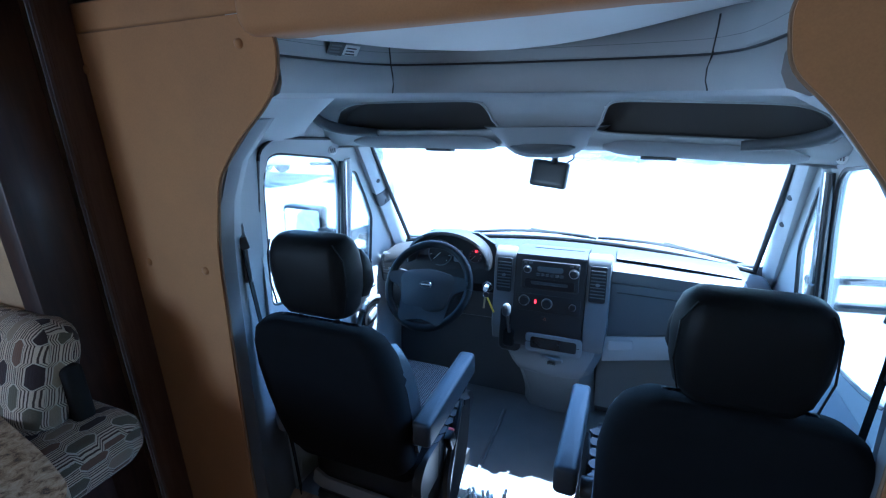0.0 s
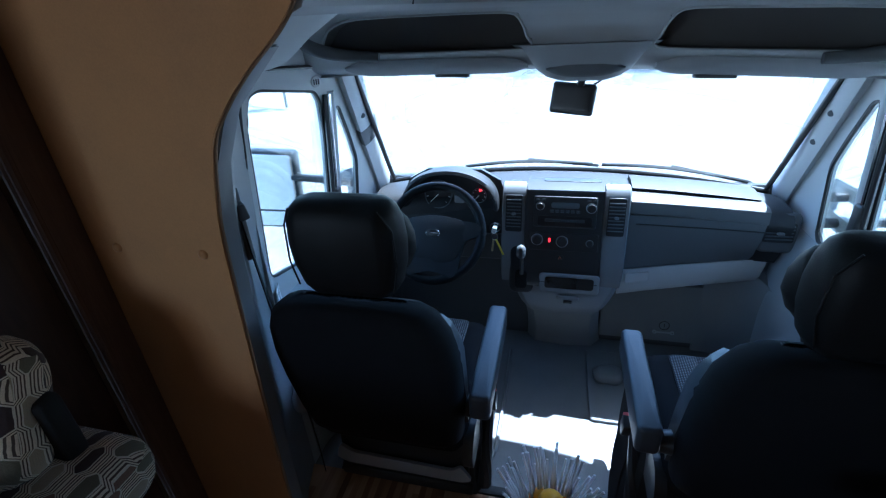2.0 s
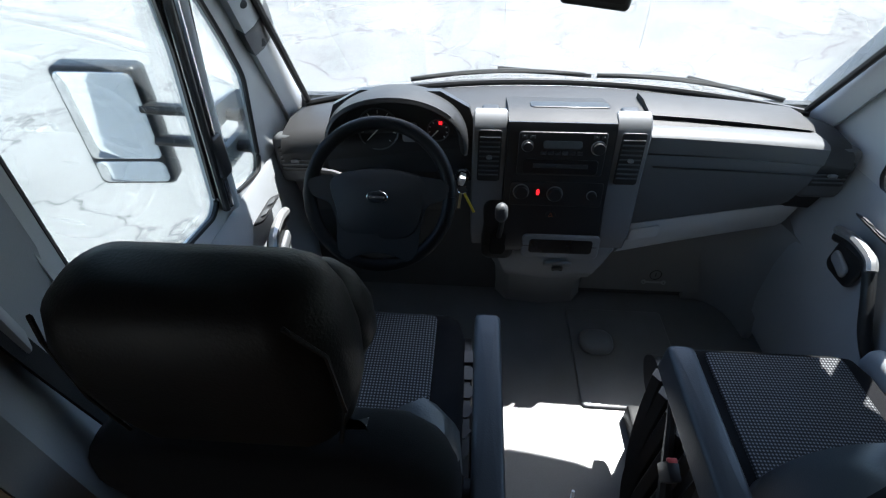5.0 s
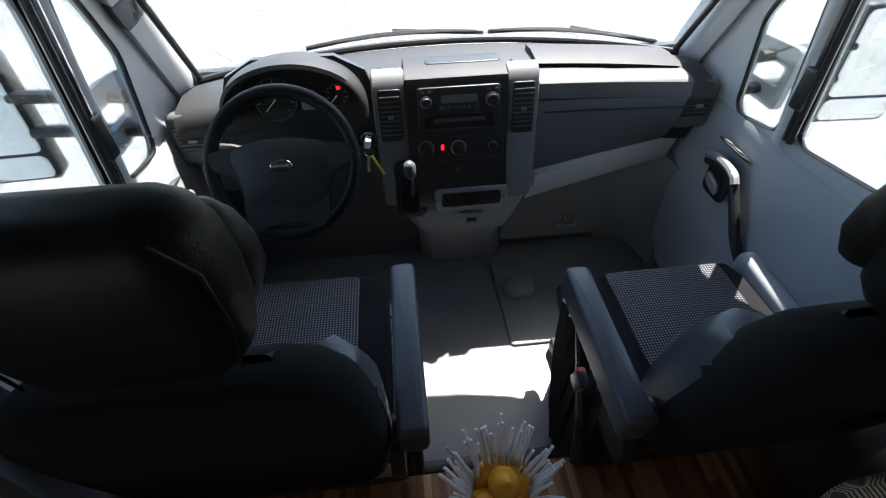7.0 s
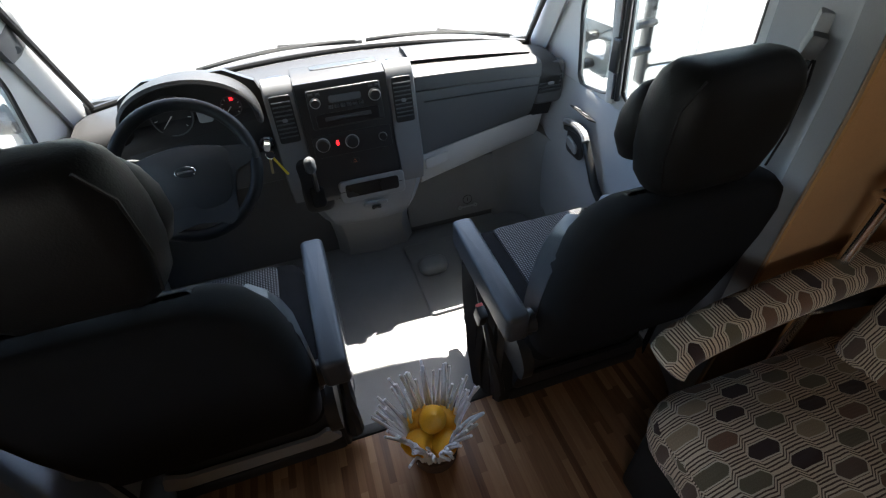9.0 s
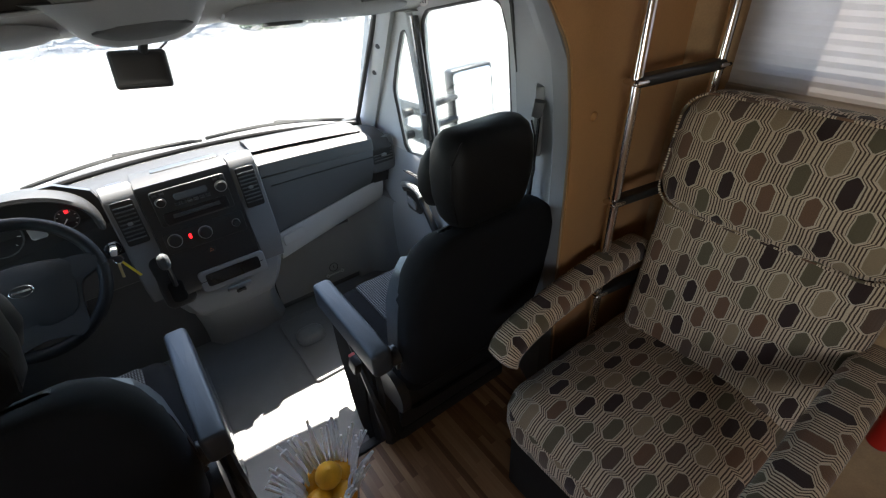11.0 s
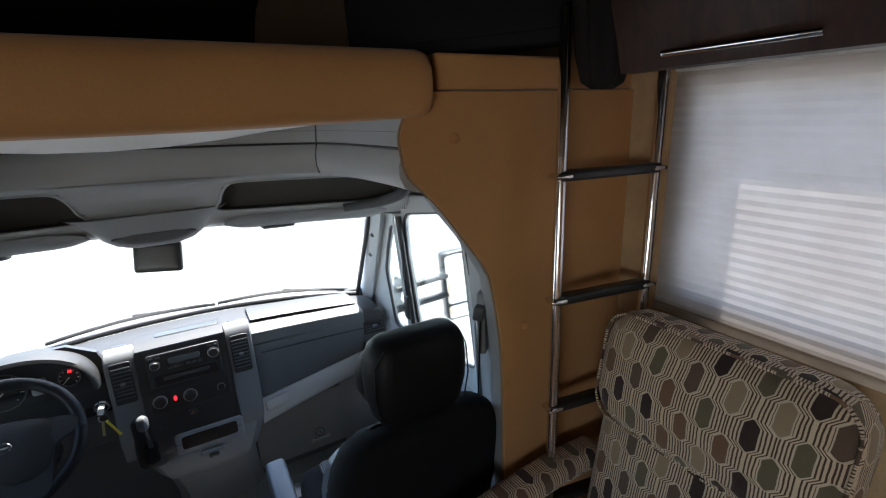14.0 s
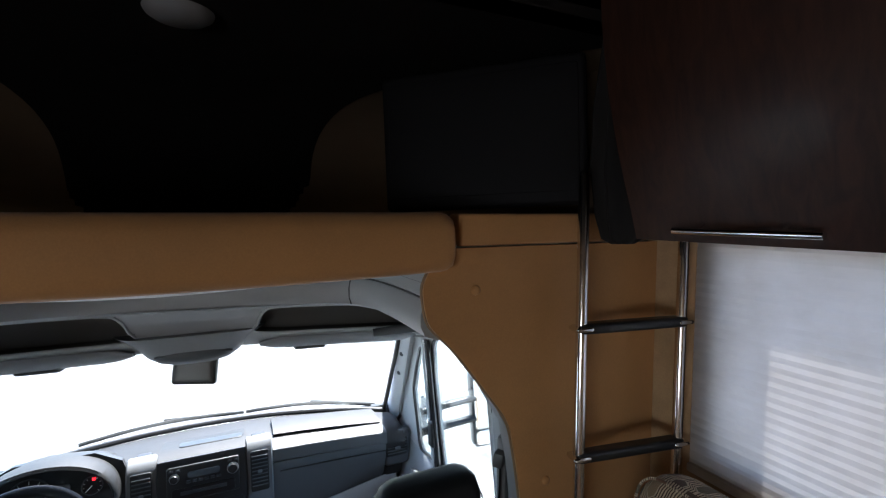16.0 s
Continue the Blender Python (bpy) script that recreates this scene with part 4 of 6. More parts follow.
for k in (15, len(path) - 16):
    bm = B()
    tube(bm, [band_at(k, o, z) for o, z in ((-0.003, 1.60), (-0.004, 1.575), (-0.010, 1.527), (-0.012, 1.512), (-0.020, 1.49), (-0.019, 1.465), (-0.010, 1.444))], 0.0022, 6)
    part("seam", bm, BLACK, band)
tilt = Vector((0.796, -0.078, -0.6)).normalized()
for p, mt, what in (((-0.421, 0.215, 1.557), BLACK, "dark warning label"), ((-0.4195, 0.278, 1.555), PAPER, "white warning label")):
    lay = Matrix.Translation(Vector(p) + tilt * 0.002) @ tilt.to_track_quat("Z", "Y").to_matrix().to_4x4()
    bm = B()
    box(bm, -0.029, 0.029, -0.02, 0.02, -0.001, 0.001, 0.0005, 1, lay)
    lab = part("label", bm, mt, band, what)
    for k in range(4):
        bm = B()
        box(bm, -0.022, 0.016 - 0.006 * (k % 2), -0.0018, 0.0018, 0.0012, 0.002, 0, 1, lay @ Matrix.Translation((0, 0.012 - 0.008 * k, 0)))
        part("print_line", bm, INK, lab)

FACE = ((0.47, 1.442), (0.53, 1.434), (0.565, 1.419), (0.60, 1.385), (0.625, 1.345), (0.65, 1.312), (0.69, 1.284), (0.74, 1.268), (0.80, 1.262))
shelf = thing("overhead_shelf", (0, 0.7, 1.27), "pale grey moulded overhead shelf with two dark bays", "overhead shelf")


def over(x, y, z):
    """The shelf bows back towards the doors and sits a little higher on the driver's side."""
    k = abs(x) / 0.78
    return Vector((x, y - 0.075 * k ** 2.2 * (y > 0.75) - 0.03 * k * k, z - 0.015 * k * k - 0.025 * x))


def face_y(z):
    return float(np.interp(-z, [-p[1] for p in FACE], [p[0] for p in FACE]))


def inside(p, loop):
    hit = False
    for k, a in enumerate(loop):
        b_ = loop[k - 1]
        if (a[1] > p[1]) != (b_[1] > p[1]) and p[0] < (b_[0] - a[0]) * (p[1] - a[1]) / (b_[1] - a[1]) + a[0]:
            hit = not hit
    return hit


BAY = [(0.190, 1.333), (0.190, 1.368), (0.206, 1.408), (0.232, 1.421), (0.30, 1.423), (0.43, 1.423), (0.56, 1.423), (0.64, 1.419), (0.70, 1.400), (0.734, 1.366), (0.742, 1.345), (0.715, 1.331), (0.57, 1.328), (0.38, 1.327)]
bays = []
for mx, ox in ((1, 0.0), (-1.03, 0.06)):
    bays.append([(p.x * mx + ox, p.y) for p in catmull([(x, z, 0) for x, z in BAY], 6, True)])
XS, ZS = np.linspace(-0.80, 0.80, 107), np.linspace(1.442, 1.262, 31)
spots = {}
for a, x in enumerate(XS):
    for b_, z in enumerate(ZS):
        q = (float(x), float(z))
        for loop in bays:
            near = min(loop, key=lambda p: ((p[0] - x) / 0.015) ** 2 + ((p[1] - z) / 0.006) ** 2)
            if ((near[0] - x) / 0.015) ** 2 + ((near[1] - z) / 0.006) ** 2 < 0.42:
                q = near
        spots[a, b_] = q
bm = B()
vv = {k: bm.verts.new(over(q[0], face_y(q[1]), q[1])) for k, q in spots.items()}
for a in range(len(XS)):
    for b_, (y, z) in enumerate(((0.92, 1.268), (0.96, 1.285))):
        vv[a, len(ZS) + b_] = bm.verts.new(over(XS[a], y, z))
for a in range(len(XS) - 1):
    for b_ in range(len(ZS) + 1):
        cell = [(a, b_), (a + 1, b_), (a + 1, b_ + 1), (a, b_ + 1)]
        if b_ < len(ZS) - 1:
            mid = [sum(spots[c][t] for c in cell) / 4 for t in (0, 1)]
            if any(inside(mid, loop) for loop in bays):
                continue
        bm.faces.new([vv[c] for c in cell])
part("shell", bm, ROOFGREY, shelf, angle=60)
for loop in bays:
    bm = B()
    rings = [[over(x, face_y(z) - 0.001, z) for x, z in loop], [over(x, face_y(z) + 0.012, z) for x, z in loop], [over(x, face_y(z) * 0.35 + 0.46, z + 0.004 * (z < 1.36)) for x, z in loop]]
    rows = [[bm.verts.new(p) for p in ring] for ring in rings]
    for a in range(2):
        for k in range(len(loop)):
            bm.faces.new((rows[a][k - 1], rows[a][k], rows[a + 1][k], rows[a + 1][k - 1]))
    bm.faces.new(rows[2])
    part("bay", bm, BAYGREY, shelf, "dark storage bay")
    bm = B()
    rim = [over(x, face_y(z) - 0.001, z) for x, z in loop]
    tube(bm, rim + rim[:1], 0.0042, 6)
    part("bay_rim", bm, ROOFGREY, shelf)
for x0, x1 in ((-0.66, -0.135), (0.195, 0.70)):
    bm = B()
    rows = []
    for t in np.linspace(0, 1, 15):
        e = min(1.0, 8 * t, 8 * (1 - t)) ** 0.5
        x = x0 + (x1 - x0) * t
        rows.append([over(x, 0.66 + (y - 0.66) * (0.6 + 0.4 * e), 1.288 + (z - 1.288) * (0.35 + 0.65 * e)) for y, z in ((0.645, 1.312), (0.642, 1.300), (0.655, 1.282), (0.69, 1.264), (0.75, 1.256), (0.86, 1.256), (0.86, 1.275), (0.70, 1.292))])
    loft(bm, rows)
    part("lip", bm, MIDGREY, shelf, "grey padded lip of the bay", angle=60)
    bm = B()
    xc = x0 + (0.58 if x0 < 0 else 0.31) * (x1 - x0)
    pad(bm, over(xc, 0.715, 1.262), (1, 0, -0.025), (0, 1, -0.12), (0, -0.12, -1), 0.10, 0.05, 0.010, 0.008)
    part("catch", bm, DARKGREY, shelf)
for side in (-1, 1):
    gh = thing("grab_handle", (side * 0.70, 0.5, 1.36), "dark grab handle at the end of the overhead shelf", "grab handle", "grab handles")
    bm = B()
    tube(bm, catmull([(side * x, y, z - 0.018 * side) for x, y, z in ((0.708, 0.462, 1.408), (0.712, 0.474, 1.385), (0.700, 0.505, 1.352), (0.665, 0.55, 1.330), (0.61, 0.585, 1.318), (0.54, 0.60, 1.312))], 5), [0.013 + 0.005 * math.sin(k / 25 * math.pi) for k in range(26)], 10)
    part("grip", bm, DARKGREY, gh)
dome = thing("dome_lamp", (0.03, 0.68, 1.27), "grey overhead dome lamp housing, unlit", "dome lamp")
bm = B()
rows = []
for z, w, d in ((1.345, 0.40, 0.20), (1.320, 0.33, 0.185), (1.298, 0.285, 0.165), (1.275, 0.25, 0.14), (1.257, 0.20, 0.11), (1.247, 0.14, 0.075), (1.245, 0.08, 0.04)):
    rows.append([Vector((0.016 + q.x, 0.695 + q.y + 0.06 * (1.345 - z), z)) for q in rrect(w, d, d * 0.48, 6)])
loft(bm, rows)
part("housing", bm, MIDGREY, dome, angle=60)
bm = B()
rows = []
for t in np.linspace(-1, 1, 13):
    e = max(0.0, 1 - t * t) ** 0.5
    x, y = 0.018 + 0.100 * t, 0.619 + 0.022 * max(0.0, abs(t) - 0.55)
    rows.append([Vector((x, y + a, 1.282 + c * (0.15 + 0.85 * e))) for a, c in ((0.0, 0.016), (-0.004, 0.004), (0.006, -0.014), (0.02, -0.022), (0.04, 0.0), (0.03, 0.016))])
loft(bm, rows)
part("lens", bm, DARKGREY, dome, "dark lamp lens", angle=60)
mon = thing("reversing_monitor", (0.0, 0.89, 1.12), "small dark reversing camera monitor under the dome lamp", "monitor")
mo = pose(0.0, 0.89, 1.16, -12, 4, -12)
ax, up, back = (mo.to_3x3() @ Vector(v) for v in ((1, 0, 0), (0, 0, 1), (0, -1, 0)))
bm = B()
pad(bm, mo @ Vector((0, 0.018, 0)), ax, up, back, 0.138, 0.098, 0.03, 0.008)
part("case", bm, BLACK, mon)
bm = B()
pad(bm, mo @ Vector((0, -0.010, 0.002)), ax, up, back, 0.120, 0.080, 0.003, 0.002)
part("screen", bm, GLOSSBLACK, mon)
bm = B()
tube(bm, [(0.02, 0.88, 1.205), (0.03, 0.84, 1.25)], 0.012, 8)
part("bracket", bm, BLACK, mon)
bm = B()
tube(bm, catmull([(0.06, 0.90, 1.20), (0.085, 0.89, 1.22), (0.08, 0.87, 1.25)], 5), 0.003, 6)
part("cable", bm, BLACK, mon)
# roof skin over the windscreen header
bm = B()
loft(bm, [[Vector((x, y, z)) for y, z in ((0.50, 1.475), (0.90, 1.475), (0.985, 1.30), (1.0, 1.31), (0.93, 1.50), (0.50, 1.50))] for x in np.linspace(-0.88, 0.88, 5)])
solo("roof_cab", bm, WALLWHITE, "white van roof over the windscreen", "roof", kind="structure")
for side in (-1, 1):
    bm = B()
    box(bm, min(side * 0.855, side * WALL), max(side * 0.855, side * WALL), 0.018, 0.05, -0.05, 1.635, 0)
    solo("wall_house_front", bm, WALLWHITE, "white outer front wall of the house beside the cab", "wall", kind="structure")
    bm = B()
    box(bm, min(side * 0.53, side * 0.9), max(side * 0.53, side * 0.9), 0.02, 0.52, 1.50, 1.632, 0)
    solo("roof_cab_side", bm, WALLWHITE, "white roof filler beside the cut-out", "roof", kind="structure")
# ================================================================ dashboard
dash = thing("dashboard", (0, 1.1, 0.45), "charcoal and grey moulded van dashboard", "dashboard")
def low_y(x):
    return 1.345 - 0.11 * (abs(x) / 0.78) ** 2.2
def dash_ring(x, face=1.02, zt=0.79):
    k = abs(x) / 0.78
    yb = face - 0.03 * k * k
    drop = 0.038 * k * k
    return [Vector((x, y, z - drop * (z > 0.7))) for y, z in ((low_y(x), 0.765), (low_y(x) - 0.05, zt - 0.012), (yb + 0.13, zt - 0.004), (yb + 0.05, zt - 0.012), (yb + 0.015, zt - 0.03), (yb, zt - 0.06), (yb + 0.004, 0.68), (yb + 0.03, 0.60), (yb + 0.06, 0.52), (yb + 0.14, 0.50), (low_y(x), 0.55))]
bm = B()
loft(bm, [dash_ring(x) for x in np.linspace(-0.79, 0.79, 25)])
part("top_pad", bm, DASHTOP, dash, "charcoal grained dash top")
# trough along the passenger side
bm = B()
rows = []
for x in np.linspace(0.255, 0.70, 9):
    k = abs(x) / 0.78
    rows.append([Vector((x, 1.02 - 0.03 * k * k + y, z - 0.038 * k * k)) for y, z in ((0.085, 0.784), (0.075, 0.792), (0.10, 0.797), (0.16, 0.803), (0.22, 0.796), (0.22, 0.76), (0.085, 0.76))])
loft(bm, rows)
part("passenger_hood", bm, DASHTOP, dash)
bm = B()
rows = []
for x in np.linspace(0.246, 0.705, 9):
    k = abs(x) / 0.78
    rows.append([Vector((x, 1.02 - 0.03 * k * k + y, z - 0.02 * k * k)) for y, z in ((0.075, 0.772), (0.03, 0.775), (0.004, 0.772), (-0.007, 0.764), (-0.011, 0.745), (-0.014, 0.722), (-0.008, 0.716), (0.02, 0.716), (0.075, 0.75))])
loft(bm, rows)
part("ledge", bm, DARKGREY, dash, "charcoal ledge above the glove box")
# glove box lid and the grey panel under it
def lower_edge(x):
    return 0.485 + 0.04 * (x - 0.28) / 0.44
bm = B()
rows = []
for x in np.linspace(0.246, 0.70, 9):
    k = abs(x) / 0.78
    y, g = 1.02 - 0.03 * k * k, (x - 0.28) / 0.44
    rows.append([Vector((x, y + a, z)) for a, z in ((-0.008, 0.710), (-0.014, 0.70), (-0.016 + 0.01 * g, 0.64), (-0.022 + 0.05 * g, 0.56), (-0.03 + 0.085 * g, lower_edge(x) + 0.006), (0.10, lower_edge(x) + 0.004), (0.06, 0.70))])
loft(bm, rows)
glove = part("glove_box", bm, DARKGREY, dash, "charcoal glove box lid")
bm = B()
tube(bm, [(x, 1.003 - 0.03 * (x / 0.78) ** 2, 0.678 - 0.004 * x) for x in np.linspace(0.27, 0.70, 9)], 0.0028, 6)
part("lid_seam", bm, BLACK, glove)
bm = B()
rows = []
for x in np.linspace(0.235, 0.77, 10):
    y = 1.02 - 0.03 * (x / 0.78) ** 2
    e, g = lower_edge(x), (x - 0.28) / 0.44
    rows.append([Vector((x, y + a, z)) for a, z in ((-0.026 + 0.085 * g, e), (-0.03 + 0.09 * g, e - 0.02), (-0.032 + 0.11 * g, e - 0.09), (-0.015 + 0.11 * g, e - 0.118), (0.20, e - 0.10), (0.20, e))])
loft(bm, rows)
low = part("lower_panel", bm, LIGHTGREY, dash, "pale grey panel under the glove box")
bm = B()
pad(bm, (0.30, 0.985, 0.452), (1, 0.17, 0.09), (0, 0.05, 1), (0.17, -1, 0.05), 0.095, 0.045, 0.006, 0.004)
part("fuse_flap", bm, LIGHTGREY, low)
bm = B()
rows = []
for x in np.linspace(-0.78, -0.20, 10):
    y = 1.02 - 0.03 * (x / 0.78) ** 2
    rows.append([Vector((x, y + a, z)) for a, z in ((0.03, 0.58), (0.03, 0.56), (0.07, 0.44), (0.12, 0.41), (0.2, 0.42), (0.2, 0.58))])
loft(bm, rows)
part("knee_panel", bm, DARKGREY, dash)
# passenger foot panel with the service mark
bm = B()
plate(bm, [(0.21, 0.02), (0.80, 0.02), (0.80, 0.30), (0.21, 0.30)], [], lambda x, z: (x, 1.155 + 0.12 * (z - 0.02), z), (0, 0.015, 0), 0.004)
fp = part("foot_panel", bm, LOWGREY, dash, "grey foot panel with a spanner mark")
bm = B()
lathe(bm, [(0.020, 0.0), (0.0215, 0.002), (0.023, 0.0)], pose(0.49, 1.161, 0.102, 83, 0, 0), 20)
part("mark_ring", bm, BLACK, fp)
words("1", 0.026, pose(0.49, 1.1605, 0.102, 83, 0, 0), BLACK, fp)
bm = B()
tube(bm, [(0.455, 1.158, 0.066), (0.525, 1.158, 0.066)], 0.004, 6)
for x in (0.452, 0.528):
    lathe(bm, [(0.004, -0.003), (0.009, -0.003), (0.009, 0.003), (0.004, 0.003)], pose(x, 1.158, 0.066, 83, 0, 0), 10)
part("spanner_mark", bm, LIGHTGREY, fp)

bm = B()   # rounded side of the foot well
plan = catmull([(0.62, 1.158, 0), (0.70, 1.148, 0), (0.755, 1.10, 0), (0.778, 1.03, 0), (0.784, 0.97, 0)], 4)
loft(bm, [[Vector((p.x, p.y + 0.10 * max(0.0, z) * (1 - k / 16), z)) for k, p in enumerate(plan)] + [Vector((0.81, 0.97, z)), Vector((0.81, 1.26, z)), Vector((0.62, 1.26, z))] for z in (-0.02, 0.02, 0.15, 0.30, 0.43)])
part("kick_panel", bm, LOWGREY, dash, angle=60)

def louvre(parent, c, w, h, n, ax=(1, 0, 0), nrm=(0, -1, 0), frame=LIGHTGREY):
    """An air vent: frame, dark throat, slats and a thumb tab."""
    ax, nrm = Vector(ax).normalized(), Vector(nrm).normalized()
    up = ax.cross(nrm) * -1
    if up.z < 0:
        up = -up
    c = Vector(c)
    bm = B()
    pad(bm, c - nrm * 0.002, ax, up, nrm, w, h, 0.006, 0.006)
    v = part("air_vent", bm, BLACK, parent, "black slatted air vent")
    for k in range(n):
        bm = B()
        q = c + up * (h * 0.82 * ((k + 0.5) / n - 0.5)) + nrm * 0.004
        e = up * (h * 0.82 / n * 0.28)
        f = nrm * 0.005
        loft(bm, [[q + ax * s * w * 0.43 - e - f, q + ax * s * w * 0.43 - e * 0.2 + f, q + ax * s * w * 0.43 + e * 0.5 + f, q + ax * s * w * 0.43 + e - f] for s in (-1, 1)])
        part("slat", bm, DARKGREY, v)
    bm = B()
    pad(bm, c + nrm * 0.008, ax, up, nrm, w * 0.25, h / n * 0.7, 0.008, 0.003)
    part("tab", bm, MIDGREY, v)
    return v

# outer vents in grey pods
for s in (-1, 1):
    bm = B()
    pad(bm, (s * 0.762, 1.06, 0.655), (1, 0, 0), (0, 0.05, 1), (0, -1, 0.05), 0.125, 0.155, 0.05, 0.018)
    pod = part("vent_pod", bm, DARKGREY, dash)
    louvre(pod, (s * 0.757, 1.008, 0.665), 0.100, 0.078, 5, (1, 0, 0), (0, -1, 0.05))
bm = B()
lathe(bm, [(0.0001, 0.02), (0.016, 0.018), (0.02, 0.0)], pose(-0.70, 0.985, 0.60, 90, 0, 0), 16)
part("light_switch", bm, BLACK, dash)

# centre stack
stack = thing("centre_stack", (0.02, 1.0, 0.3), "grey centre console stack with black control panel", "centre console")
def rail(x0, x1):
    xc = (x0 + x1) / 2
    ctl = [(1.075, 0.800, 0.8), (1.06, 0.811, 0.92), (1.045, 0.811, 1.0), (1.018, 0.79, 1.0), (1.0, 0.74, 1.0), (0.985, 0.64, 1.0), (0.965, 0.56, 1.0), (0.945, 0.49, 0.95), (0.945, 0.42, 0.85)]
    pts = catmull([(0, y, z) for y, z, w in ctl], 4)
    ws = np.interp(np.linspace(0, 1, len(pts)), np.linspace(0, 1, len(ctl)), [c[2] for c in ctl])
    rows = []
    for k, p in enumerate(pts):
        d = (pts[min(k + 1, len(pts) - 1)] - pts[max(k - 1, 0)]).normalized()
        n = Vector((0, d.z, -d.y))
        h = (x1 - x0) / 2 * ws[k]
        out = n * -1 if n.y > 0 else n
        rows.append([Vector((xc + a * h, 0, 0)) + p - n * b_ for a, b_ in ((-1, 0.05), (-1, 0.004), (-0.9, -0.002), (0.9, -0.002), (1, 0.004), (1, 0.05))])
    return rows
for x0, x1, nm in ((-0.238, -0.142, "rail"), (0.148, 0.244, "rail")):
    bm = B()
    loft(bm, rail(x0, x1))
    r = part(nm, bm, RAILGREY, stack, "silver-grey rail with an air vent")
    louvre(r, ((x0 + x1) / 2, 0.988, 0.705), (x1 - x0) * 0.68, 0.15, 9, (1, 0, 0), (0, -1, 0.16))
    bm = B()
    pad(bm, ((x0 + x1) / 2, 1.085, 0.795), (1, 0, 0), (0, 1, 0.05), (0, -0.05, 1), 0.05, 0.03, 0.012, 0.006)
    part("demist_grille", bm, BLACK, r)
    bm = B()
    pad(bm, ((x0 + x1) / 2, 0.985, 0.605), (1, 0, 0), (0, 0.16, 1), (0, -1, 0.16), 0.03, 0.008, 0.006, 0.003)
    part("tab", bm, BLACK, r)
def fasc(x, z, o=0.0):
    return Vector((x, 1.005 - (0.79 - z) * 0.22 - o, z))
NF = Vector((0, -1, 0.2)).normalized()
UF = Vector((0, 0.2, 1)).normalized()
bm = B()
loft(bm, [[fasc(x, z, d) for z, d in ((0.80, -0.05), (0.80, 0.0), (0.78, 0.006), (0.50, 0.006), (0.44, 0.012), (0.415, 0.0), (0.415, -0.05))] for x in (-0.142, -0.137, 0.143, 0.148)])
pan = part("fascia", bm, BLACK, stack, "black control fascia")
bm = B()
loft(bm, [[Vector((x, y, z)) for y, z in ((1.22, 0.78), (1.12, 0.805), (1.06, 0.812), (1.012, 0.80), (1.0, 0.782), (1.10, 0.77))] for x in np.linspace(-0.142, 0.148, 7)])
part("top_cover", bm, DASHTOP, stack)
bm = B()
pad(bm, (0.03, 1.10, 0.803), (1, 0, 0), (0, 1, -0.1), (0, 0.1, 1), 0.22, 0.05, 0.008, 0.01)
part("tray_recess", bm, BLACK, stack)
radio = thing("radio", tuple(fasc(0.006, 0.70)), "black double-height car radio with two knobs and a dim display", "car radio")
def onto(nm, x, z, w, h, d, mt, par, r=0.004, o=0.006, label=""):
    bm = B()
    pad(bm, fasc(x, z, o), (1, 0, 0), UF, NF, w, h, d, r)
    return part(nm, bm, mt, par, label)
def knob(nm, x, z, r, d, par, o=0.008, ring=SILVER):
    bm = B()
    m = Matrix.Translation(fasc(x, z, o)) @ NF.to_track_quat("Z", "Y").to_matrix().to_4x4()
    lathe(bm, [(0.0001, d), (r * 0.8, d), (r * 0.88, d * 0.9), (r * 0.95, 0.002), (r * 0.95, 0.0)], m, 24)
    kb = part(nm, bm, BLACK, par)
    bm = B()
    lathe(bm, [(r * 0.98, 0.0), (r * 1.0, 0.004), (r * 1.08, 0.004), (r * 1.12, 0.0)], m, 24)
    part("ring", bm, ring, kb)
    return kb
onto("faceplate", 0.006, 0.721, 0.236, 0.122, 0.010, BLACK, radio)
onto("display", 0.006, 0.750, 0.105, 0.022, 0.003, DARKGREY, radio, 0.002, 0.017, "dim grey display")
knob("volume_knob", -0.088, 0.745, 0.015, 0.014, radio, 0.017)
knob("tuning_knob", 0.102, 0.743, 0.018, 0.014, radio, 0.017)
for k in range(6):
    onto("preset_button", -0.043 + 0.0195 * k, 0.727, 0.016, 0.007, 0.003, DARKGREY, radio, 0.001, 0.017)
for k in range(4):
    onto("function_button", (-0.098, -0.076, 0.092, 0.114)[k], 0.771, 0.014, 0.006, 0.003, DARKGREY, radio, 0.001, 0.017)
onto("slot_panel", 0.006, 0.688, 0.205, 0.042, 0.006, GLOSSBLACK, radio, 0.004, 0.014)
onto("cd_slot", 0.006, 0.693, 0.15, 0.005, 0.002, DARKGREY, radio, 0.001, 0.0205)
climate = thing("climate_panel", tuple(fasc(0.006, 0.53)), "black climate control panel with three dials and a red light", "control panel")
onto("plate", 0.006, 0.605, 0.262, 0.074, 0.006, BLACK, climate)
for x, z, r in ((-0.094, 0.612, 0.021), (0.002, 0.608, 0.021), (0.106, 0.606, 0.013)):
    kb = knob("dial", x, z, r, 0.016, climate, 0.012)
onto("red_light", -0.046, 0.612, 0.010, 0.017, 0.003, REDLAMP, climate, 0.001, 0.012, "glowing red indicator")
hz = onto("hazard_button", -0.002, 0.545, 0.03, 0.018, 0.004, BLACK, climate, 0.002, 0.012)
bm = B()
c = fasc(-0.002, 0.545, 0.0165)
tube(bm, [c + UF * 0.006, c - UF * 0.004 + Vector((0.006, 0, 0)), c - UF * 0.004 - Vector((0.006, 0, 0)), c + UF * 0.006], 0.0009, 5)
part("triangle_mark", bm, surface("orange_mark", (0.8, 0.25, 0.1), 0.5, var=0.0, relief=0), hz)
